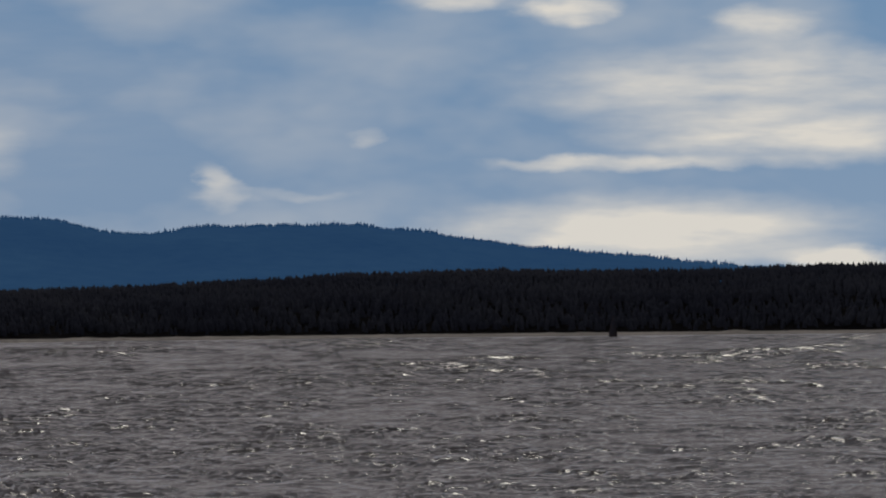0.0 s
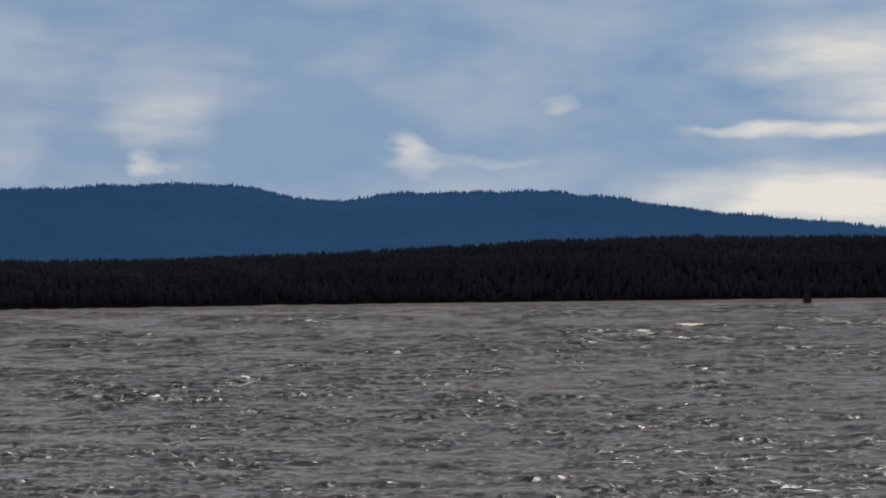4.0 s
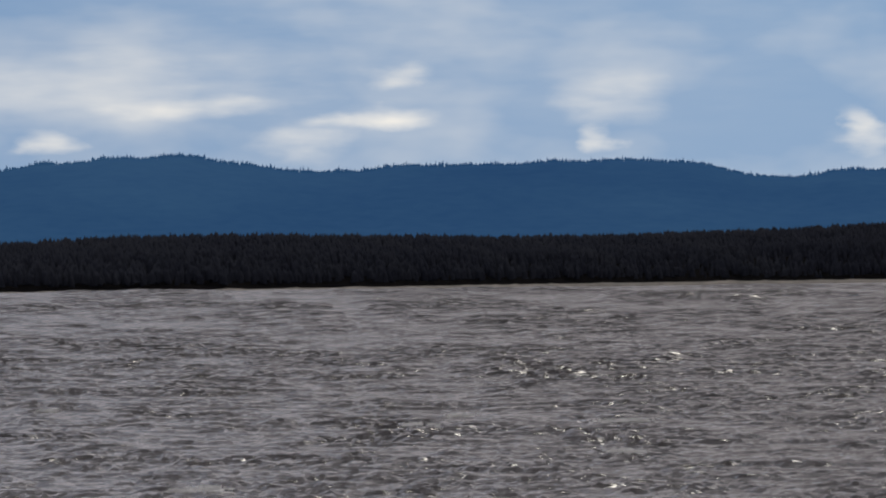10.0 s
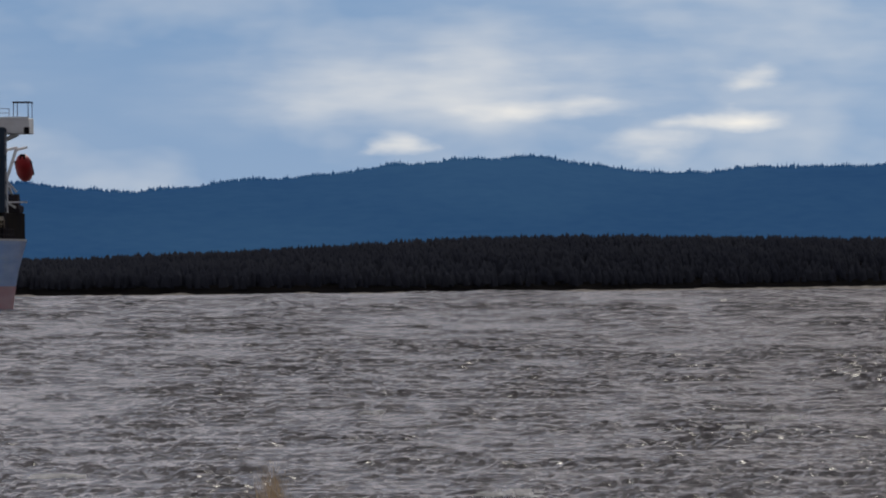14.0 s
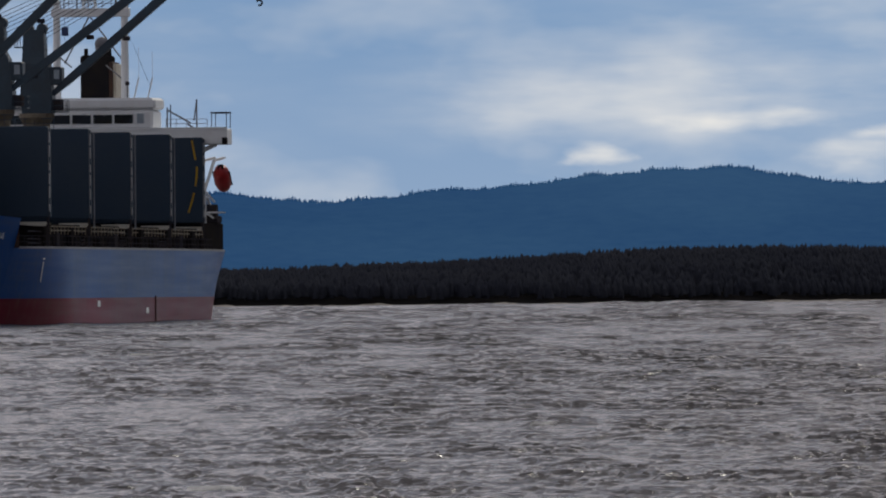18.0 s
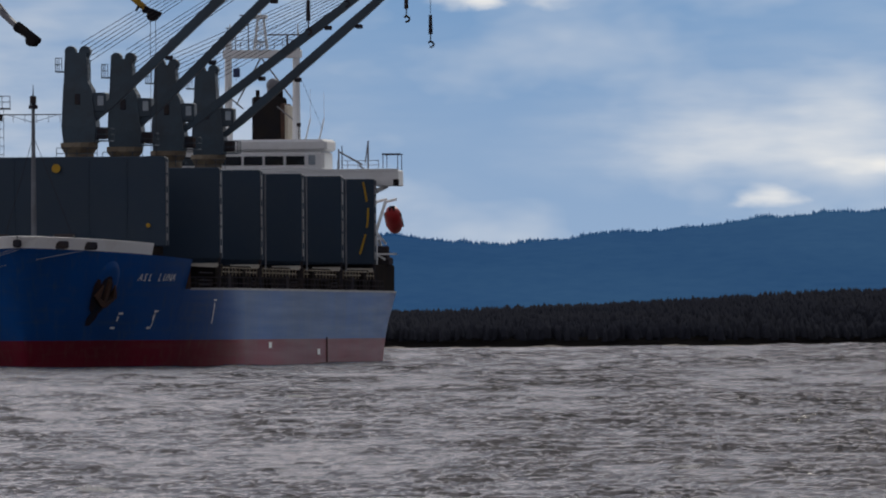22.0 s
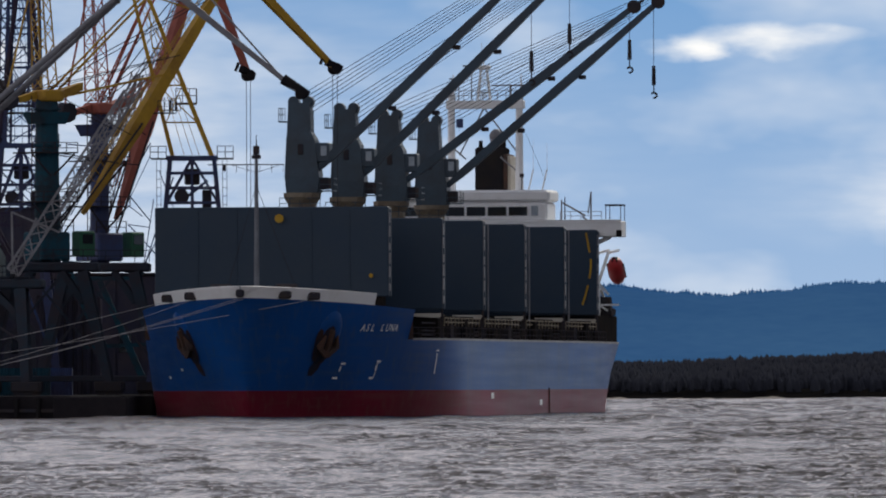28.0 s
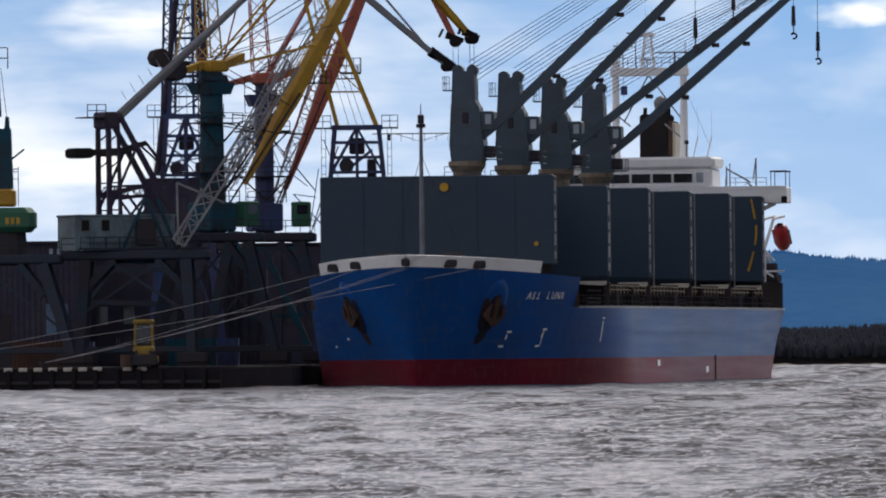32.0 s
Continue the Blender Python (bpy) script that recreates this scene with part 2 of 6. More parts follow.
def haze_glow(mat, a, b):
    """Distance haze painted as bluish emission, made uneven by wide and fine noise."""
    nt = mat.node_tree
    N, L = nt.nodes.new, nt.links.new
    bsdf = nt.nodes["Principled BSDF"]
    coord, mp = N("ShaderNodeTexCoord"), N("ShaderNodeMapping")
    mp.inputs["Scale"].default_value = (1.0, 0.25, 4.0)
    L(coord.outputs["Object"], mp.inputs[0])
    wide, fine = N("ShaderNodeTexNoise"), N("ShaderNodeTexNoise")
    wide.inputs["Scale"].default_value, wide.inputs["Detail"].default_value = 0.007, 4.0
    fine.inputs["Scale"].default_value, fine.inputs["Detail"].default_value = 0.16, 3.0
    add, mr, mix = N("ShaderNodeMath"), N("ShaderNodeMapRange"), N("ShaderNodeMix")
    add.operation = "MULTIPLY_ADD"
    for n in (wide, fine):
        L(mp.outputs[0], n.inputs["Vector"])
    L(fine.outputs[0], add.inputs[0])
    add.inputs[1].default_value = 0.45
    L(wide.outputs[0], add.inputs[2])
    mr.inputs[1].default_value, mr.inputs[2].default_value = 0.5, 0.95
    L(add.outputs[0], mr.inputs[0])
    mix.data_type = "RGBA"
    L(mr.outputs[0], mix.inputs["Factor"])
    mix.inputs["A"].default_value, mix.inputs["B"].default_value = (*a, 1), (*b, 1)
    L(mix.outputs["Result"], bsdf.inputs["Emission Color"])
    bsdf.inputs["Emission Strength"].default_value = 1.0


haze_glow(HILL, (0.011, 0.041, 0.106), (0.02, 0.058, 0.124))
BLUE = hull_paint("blue_hull_paint", (0.006, 0.08, 0.31), (0.011, 0.054, 0.18), (0.04, 0.085, 0.19), 0.09)
RED = hull_paint("red_boot_paint", (0.19, 0.015, 0.036), (0.11, 0.02, 0.031), (0.15, 0.055, 0.055), 0.055)
WHITE = paint("white_ship_paint", (0.78, 0.8, 0.82), (0.68, 0.68, 0.68), scale=0.3, fine=2.0, rough=0.5, lo=0.5, hi=0.8)
COVER = paint("dark_green_hatch_paint", (0.014, 0.036, 0.068), (0.02, 0.04, 0.068), scale=0.25, fine=2.0, rough=0.6)
CRANE = paint("slate_crane_paint", (0.039, 0.071, 0.105), (0.033, 0.05, 0.07), scale=0.4, fine=3.0, rough=0.55)
STEEL = paint("dark_steel", (0.04, 0.042, 0.056), (0.055, 0.046, 0.045), scale=0.6, fine=4.0, rough=0.9, spec=0.0)
RUST = paint("rusty_steel", (0.085, 0.042, 0.028), (0.045, 0.032, 0.03), scale=0.5, fine=3.0, rough=0.85)
BLACK = paint("black_paint", (0.018, 0.018, 0.022), (0.026, 0.023, 0.022), scale=0.5, rough=0.9, spec=0.0)
YELLOW = paint("yellow_crane_paint", (0.48, 0.29, 0.016), (0.3, 0.165, 0.02), scale=0.3, fine=2.0, rough=0.6)
ORANGE = paint("faded_red_crane_paint", (0.42, 0.12, 0.085), (0.28, 0.08, 0.06), scale=0.3, fine=2.0, rough=0.65)
TEAL = paint("teal_crane_paint", (0.018, 0.07, 0.105), (0.03, 0.048, 0.064), scale=0.3, fine=2.0, rough=0.8, spec=0.1, lo=0.45, hi=0.6)
IRON = paint("dark_portal_paint", (0.036, 0.054, 0.076), (0.052, 0.046, 0.056), scale=0.4, fine=2.5, rough=0.85, spec=0.0)
NAVY = paint("navy_crane_paint", (0.022, 0.055, 0.17), (0.036, 0.036, 0.085), scale=0.3, fine=2.0, rough=0.6)
GREEN = paint("green_cabin_paint", (0.02, 0.125, 0.07), (0.026, 0.075, 0.05), scale=0.3, fine=2.0, rough=0.6)
GREY = paint("grey_crane_paint", (0.24, 0.25, 0.28), (0.16, 0.16, 0.18), scale=0.4, fine=3.0, rough=0.6)
DARK_GREY = paint("dark_blue_grey", (0.045, 0.048, 0.078), (0.07, 0.062, 0.078), scale=0.3, fine=2.0, rough=0.9, spec=0.0)
CONCRETE = paint("near_black_concrete", (0.013, 0.012, 0.016), (0.024, 0.021, 0.024), scale=0.2, fine=1.5, rough=0.9, bump=0.3, spec=0.1)
ROPE = paint("pale_rope", (0.42, 0.41, 0.43), (0.3, 0.29, 0.3), scale=1.0, rough=0.9)
LIFEBOAT = paint("orange_red_lifeboat", (0.42, 0.022, 0.028), (0.32, 0.02, 0.024), scale=0.8, rough=0.45)
TAN = paint("tan_pedestal_paint", (0.22, 0.185, 0.135), (0.13, 0.1, 0.07), scale=0.6, fine=3.0, rough=0.7)
PALE = paint("pale_worn_paint", (0.55, 0.53, 0.48), (0.4, 0.36, 0.3), scale=0.8, fine=5.0, rough=0.7)
# dark blue and rust: stain on the run, painted pocket shade on the disc
RUST_AND_SHADE = paint("rust_and_shade_blue", (0.012, 0.02, 0.04), (0.04, 0.022, 0.018), scale=0.8, fine=4.0, rough=0.7, spec=0.1, stretch=(1, 1, 0.3))
FOREMAST = paint("grey_mast_paint", (0.17, 0.19, 0.22), (0.11, 0.12, 0.14), scale=0.8, fine=4.0, rough=0.6)
PURPLE = paint("faded_purple_steel", (0.04, 0.034, 0.068), (0.055, 0.046, 0.06), scale=0.5, fine=3.0, rough=0.8, spec=0.1)
PANEL = paint("pale_blue_panel", (0.1, 0.17, 0.28), (0.07, 0.11, 0.17), scale=0.6, fine=3.0, rough=0.7)
LOADER = paint("dull_yellow_loader", (0.3, 0.2, 0.02), (0.17, 0.11, 0.03), scale=0.8, fine=4.0, rough=0.7)
GLASS = paint("dark_window_glass", (0.01, 0.012, 0.015), (0.012, 0.014, 0.018), scale=1.0, rough=0.08, bump=0, spec=0.6)


# ---- helpers for meshes ----
def finish(name, bm, material, parent=None, label="", smooth=False):
    me = bpy.data.meshes.new(name)
    bm.to_mesh(me)
    bm.free()
    for mt in (material if isinstance(material, (list, tuple)) else [material]):
        me.materials.append(mt)
    if smooth:
        for p in me.polygons:
            p.use_smooth = True
    ob = new(name, me)
    if parent:
        ob.parent = parent
    if label:
        ob["label"] = label
    return ob


def part(name, bm, material, parent, label="", smooth=False):
    return finish(name, bm, material, parent, label, smooth)


def thing(name, m, label, category, group=""):
    ob = new(name)
    ob.matrix_world = m
    return tagged(ob, label, category, group)


def quad_prism(bm, ring_a, ring_b):
    va, vb = [bm.verts.new(p) for p in ring_a], [bm.verts.new(p) for p in ring_b]
    k = len(va)
    for i in range(k):
        bm.faces.new((va[i], va[(i + 1) % k], vb[(i + 1) % k], vb[i]))
    bm.faces.new(va[::-1])
    bm.faces.new(vb)


def box(bm, x0, x1, y0, y1, z0, z1, bev=0.0):
    if bev:
        b = bev
        ring = lambda z, i: [(x0 + i + b, y0 + i, z), (x1 - i - b, y0 + i, z), (x1 - i, y0 + i + b, z), (x1 - i, y1 - i - b, z),
                             (x1 - i - b, y1 - i, z), (x0 + i + b, y1 - i, z), (x0 + i, y1 - i - b, z), (x0 + i, y0 + i + b, z)]
        rings = [[bm.verts.new(p) for p in r] for r in (ring(z0, b), ring(z0 + b, 0), ring(z1 - b, 0), ring(z1, b))]
        for a, c in zip(rings, rings[1:]):
            for i in range(8):
                bm.faces.new((a[i], a[(i + 1) % 8], c[(i + 1) % 8], c[i]))
        bm.faces.new(rings[0][::-1])
        bm.faces.new(rings[-1])
        return
    quad_prism(bm, [(x0, y0, z0), (x1, y0, z0), (x1, y1, z0), (x0, y1, z0)], [(x0, y0, z1), (x1, y0, z1), (x1, y1, z1), (x0, y1, z1)])


def bar(bm, p, q, r0, r1=None, sides=4, flat=1.0):
    """A strut from p to q, r0 thick at p and r1 at q."""
    p, q = Vector(p), Vector(q)
    r1 = r0 if r1 is None else r1
    t = (q - p).normalized()
    up = Vector((0, 1, 0)) if abs(t.y) < 0.9 else Vector((1, 0, 0))
    a = t.cross(up).normalized()
    b = t.cross(a)
    off = math.pi / 4 if sides == 4 else 0
    ring = lambda c, r: [c + r * (math.cos(off + 2 * math.pi * i / sides) * a + flat * math.sin(off + 2 * math.pi * i / sides) * b) for i in range(sides)]
    quad_prism(bm, ring(p, r0), ring(q, r1))


def chain(bm, points, r, sides=4):
    """One bent tube along the points."""
    pts = [Vector(p) for p in points]
    rings = []
    for i, p in enumerate(pts):
        t = (pts[min(i + 1, len(pts) - 1)] - pts[max(i - 1, 0)]).normalized()
        up = Vector((0, 1, 0)) if abs(t.y) < 0.9 else Vector((1, 0, 0))
        a = t.cross(up).normalized()
        c = t.cross(a)
        rings.append([bm.verts.new(p + r * (math.cos(2 * math.pi * k / sides) * a + math.sin(2 * math.pi * k / sides) * c)) for k in range(sides)])
    for u, v in zip(rings, rings[1:]):
        for k in range(sides):
            bm.faces.new((u[k], u[(k + 1) % sides], v[(k + 1) % sides], v[k]))
    bm.faces.new(rings[0][::-1])
    bm.faces.new(rings[-1])


def lattice(bm, p, q, w0, w1, n, r, depth=None):
    """A four-chord lattice boom from p to q with n bays."""
    p, q = Vector(p), Vector(q)
    t = (q - p).normalized()
    side = Vector((0, 1, 0))
    a = t.cross(side).normalized()
    corner = []
    for i in range(n + 1):
        f = i / n
        w, c = (w0 + (w1 - w0) * f) / 2, p.lerp(q, f)
        corner.append([c + sa * a * w + sb * side * w for sa, sb in ((1, 1), (1, -1), (-1, -1), (-1, 1))])
    for k in range(4):
        bar(bm, corner[0][k], corner[-1][k], r)
    for i in range(n):
        for k in range(4):
            bar(bm, corner[i][k], corner[i + 1][(k + 1) % 4] if i % 2 else corner[i + 1][k - 1], r * 0.6)
            if i % 2 == 0:
                bar(bm, corner[i][k], corner[i][(k + 1) % 4], r * 0.6)


def rail(bm, points, h=1.0, r=0.035, gap=1.6):
    """Posts and two rails along a line."""
    for p, q in zip(points, points[1:]):
        p, q = Vector(p), Vector(q)
        n = max(1, round((q - p).length / gap))
        for i in range(n + 1):
            c = p.lerp(q, i / n)
            bar(bm, c, c + Vector((0, 0, h)), r)
        for k in (0.5, 1.0):
            bar(bm, p + Vector((0, 0, h * k)), q + Vector((0, 0, h * k)), r)


def disc(bm, c, r, depth, axis="y", sides=16, hole=0):
    """A short drum centred on c."""
    ring = []
    for s in (-depth / 2, depth / 2):
        row = []
        for i in range(sides):
            x, z = r * math.cos(2 * math.pi * i / sides), r * math.sin(2 * math.pi * i / sides)
            row.append({"y": (c[0] + x, c[1] + s, c[2] + z), "x": (c[0] + s, c[1] + x, c[2] + z), "z": (c[0] + x, c[1] + z, c[2] + s)}[axis])
        ring.append(row)
    quad_prism(bm, ring[0], ring[1])


def ribbed(bm, x0, x1, y0, y1, z0, z1, pitch=0.3, depth=0.06):
    """A box whose near face is corrugated, in one piece."""
    n = max(2, int((x1 - x0) / pitch))
    line = []
    for i in range(n):
        a, s = x0 + (x1 - x0) * i / n, (x1 - x0) / n
        line += [(a, y0), (a + s * 0.4, y0), (a + s * 0.5, y0 - depth), (a + s * 0.9, y0 - depth)]
    line += [(x1, y0), (x1, y1), (x0, y1)]
    quad_prism(bm, [(x, y, z0) for x, y in line], [(x, y, z1) for x, y in line])


# ---- water, shores, hills ----
F = 21902.0


def polar(bearing_px, dist, height=0.0):
    a = bearing_px / F
    return Vector((dist * math.sin(a), dist * math.cos(a), height))


def water_sheet(name, label, r0, r1, cols, step, widths, seed, steep):
    """A sheet of short steep wind waves between two distances; widths are crest widths in columns."""
    rng = np.random.default_rng(seed)
    rows = [r0]
    while rows[-1] < r1:
        rows.append(rows[-1] + step(rows[-1]))
    r = np.array(rows)[:, None]
    k = np.linspace(0, 1, cols)[None, :]
    x = (-0.054 * r - 5) * (1 - k) + (0.168 * r + 5) * k
    y = np.sqrt(np.maximum(r * r - x * x, 1))
    u = np.arctan2(x, y) * F
    grid = np.gradient(np.array(rows))[:, None]

    def crests(cells, along):
        """Random crests so many columns wide and so many rows deep."""
        n = rng.normal(0, 1, x.shape)
        kern = np.exp(-np.linspace(-1.6, 1.6, max(2, cells)) ** 2)
        kern /= np.sqrt((kern ** 2).sum())
        n = np.apply_along_axis(lambda row: np.convolve(row, kern, "same"), 1, n)
        if along > 1:
            deep = np.hanning(along + 2)[1:-1]
            deep /= np.sqrt((deep ** 2).sum())
            n = np.apply_along_axis(lambda c: np.convolve(c, deep, "same"), 0, n)
        return n

    def patches(high, wide, seed_):
        """Wide smooth patches, longer with distance."""
        g = np.random.default_rng(seed_).normal(0, 1, (int(560 / high) + 6, int(6200 / wide) + 6))
        p, q = F * 3.0 / r / high + 0 * x, (u + 2300).clip(0, 6190) / wide
        a0, b0 = np.floor(p).astype(int), np.floor(q).astype(int)
        a, c = p - a0, q - b0
        a, c = a * a * (3 - 2 * a), c * c * (3 - 2 * c)
        return (g[a0, b0] * (1 - a) + g[a0 + 1, b0] * a) * (1 - c) + (g[a0, b0 + 1] * (1 - a) + g[a0 + 1, b0 + 1] * a) * c
    lat = 0.6 * crests(widths[0], 1) + 0.74 * crests(widths[1], 1) + 0.6 * crests(widths[2], 2) + 0.5 * crests(widths[2] * 2, 6)
    lat = 1.25 * np.tanh(lat / 1.25)
    lat = 1.6 * (np.exp(0.42 * lat) - 1)   # sharp crests, flat troughs
    gust = np.clip(0.95 + 0.36 * patches(5.0, 60.0, 1) + 0.3 * patches(11.0, 140.0, 2) + 0.16 * patches(30.0, 420.0, 3), 0.5, 1.7)
    breeze = BREEZE[0] + (BREEZE[1] - BREEZE[0]) / (1 + np.exp(-(u - 900) / 700))   # the wind freshens towards the open end of the bay
    z = lat * gust * breeze * steep * STEEP * grid
    z += 0.02 * np.clip(r / 700, 0.3, 1.6) * np.tanh(patches(6.0, 90.0, 4))
    z -= 0.5 * np.clip((r0 + 9 - r) / 8, 0, 1)   # the near edge dips under the sheet before it
    co = np.stack([x, y, z], -1).reshape(-1, 3)
    nr = len(rows)
    idx = np.arange(nr * cols).reshape(nr, cols)
    faces = np.stack([idx[:-1, :-1], idx[:-1, 1:], idx[1:, 1:], idx[1:, :-1]], -1).reshape(-1, 4)
    me = bpy.data.meshes.new(name)
    me.vertices.add(len(co))
    me.vertices.foreach_set("co", co.ravel())
    me.loops.add(faces.size)
    me.loops.foreach_set("vertex_index", faces.ravel())
    me.polygons.add(len(faces))
    me.polygons.foreach_set("loop_start", np.arange(0, faces.size, 4))
    me.polygons.foreach_set("loop_total", np.full(len(faces), 4))
    me.polygons.foreach_set("use_smooth", np.ones(len(faces), bool))
    me.update()
    me.materials.append(WATER)
    return tagged(new(name, me), label, "water", kind="structure")


STEEP = 0.2
BREEZE = (0.97, 1.2)


def water():
    far = bmesh.new()
    v = [far.verts.new(p) for p in ((-6000, -400, -0.6), (6000, -400, -0.6), (6000, 6500, -0.6), (-6000, 6500, -0.6))]
    far.faces.new(v)
    tagged(finish("water", far, WATER), "grey-brown bay water reaching the horizon", "water", kind="structure")
    near = water_sheet("waves", "choppy grey-brown wind waves on the bay", 136.0, 600.0, 580, lambda r: 0.22 + 0.0007 * (r - 136), (3, 7, 15), 5, 1.0)
    out = water_sheet("waves", "choppy grey-brown wind waves far out on the bay", 592.0, 2350.0, 330, lambda r: 0.55 + 0.0005 * (r - 592), (2, 3, 6), 6, 1.1)
    return near, out


def whitecaps():
    """Small breaking crests: clusters of foam flecks lying on the near waves."""
    rng = random.Random(12)
    verts, faces = [], []
    spots = [(polar(1931, 233), 0.8), (polar(1903, 194), 0.4), (polar(1546, 231), 0.3), (polar(1643, 245), 0.45), (polar(1116, 162), 0.4), (polar(1145, 164), 0.3),
             (polar(166, 540), 0.9), (polar(330, 180), 0.4), (polar(2500, 172), 0.3), (polar(-150, 230), 0.3), (polar(900, 260), 0.3)]
    for c, half in spots:
        clumps = [(rng.gauss(0, 0.45), rng.gauss(0, 0.3), rng.uniform(0.05, 0.3)) for k in range(5)]
        for i in range(int(260 * half)):
            m, dy, wide = rng.choice(clumps)
            f = m + rng.gauss(0, wide)
            p = c + Vector((half * f, dy + rng.gauss(0, 0.1), 0.06 + 0.0003 * c.length + 0.04 * math.cos(f) + rng.gauss(0, 0.014)))
            w, h = rng.uniform(0.012, 0.07) * rng.uniform(0.4, 1.5), rng.uniform(0.005, 0.022)
            n = len(verts)
            verts += [p + Vector((w * math.cos(a) * rng.uniform(0.6, 1.2), 0.03 * math.sin(a), h * math.sin(a))) for a in [k * math.pi / 3 for k in range(6)]]
            faces.append(tuple(range(n, n + 6)))
    me = bpy.data.meshes.new("whitecaps")
    me.from_pydata([tuple(v) for v in verts], [], faces)
    me.materials.append(FOAM)
    return tagged(new("whitecaps", me), "white foam flecks of small breaking crests", "foam", kind="stuff")


def mounds(u, heights, start, step):
    return sum(h * math.exp(-((u - start - i * step) / (0.75 * step)) ** 2) for i, h in enumerate(heights))


# heights of a row of rounded hills and of the wooded shore, by bearing
RIDGE = [97, 98, 100, 103, 105, 108, 112, 116, 120, 120, 135, 119, 120, 135, 136, 152, 158, 164, 146, 135, 147, 145, 149, 151, 148, 120, 136, 134, 137, 126, 109, 98, 90, 78, 72, 66, 58, 68]
BAND = [26, 25, 24, 25, 26, 29, 36, 43, 56, 56, 52, 49, 53, 59, 70, 73, 69, 73, 81]


def shore_dist(u):
    return 2240 + 1250 / (1 + math.exp(-(u - 1750) / 330))


def strip(name, us, profile, material, label, kind="structure"):
    """Terrain from a row of cross sections; profile(u) gives (distance, height) pairs."""
    bm = bmesh.new()
    last = None
    for u in us:
        row = [bm.verts.new(polar(u, d, z)) for d, z in profile(u)]
        if last:
            for i in range(len(row) - 1):
                bm.faces.new((last[i], row[i], row[i + 1], last[i + 1]))
        last = row
    return tagged(finish(name, bm, material, smooth=True), label, name.replace("_", " "), kind=kind)


def conifer(verts, faces, base, h, w, rng, full=0.6):
    """A small ragged spruce: an uneven skirt, a narrower ring and a tip; full widens the upper ring."""
    k = 5
    c = len(verts)
    a0 = rng.uniform(0, 6.28)
    for z, r in ((0.02, 1.0), (0.55 if full < 0.7 else 0.66, full)):
        for i in range(k):
            a = a0 + i * 2 * math.pi / k + (0.6 if z > 0.1 else 0)
            rr = w * r * rng.uniform(0.7, 1.2)
            verts.append((base[0] + rr * math.cos(a), base[1] + rr * math.sin(a), base[2] + h * (z + rng.uniform(-0.08, 0.08))))
    verts.append((base[0] + rng.uniform(-0.15, 0.15) * w, base[1], base[2] + h))
    for i in range(k):
        n = (i + 1) % k
        faces.append((c + i, c + n, c + k + i))
        faces.append((c + n, c + k + n, c + k + i))
        faces.append((c + k + i, c + k + n, c + 2 * k))


def forest(name, material, label, count, place, seed, full=0.6):
    rng = random.Random(seed)
    verts, faces = [], []
    for i in range(count):
        p, h, w = place(rng, i / count)
        conifer(verts, faces, p, h, w, rng, full)
    me = bpy.data.meshes.new(name)
    me.from_pydata(verts, [], faces)
    me.materials.append(material)
    me.polygons.foreach_set("use_smooth", np.ones(len(faces), bool))
    return tagged(new(name, me), label, "forest", kind="stuff")


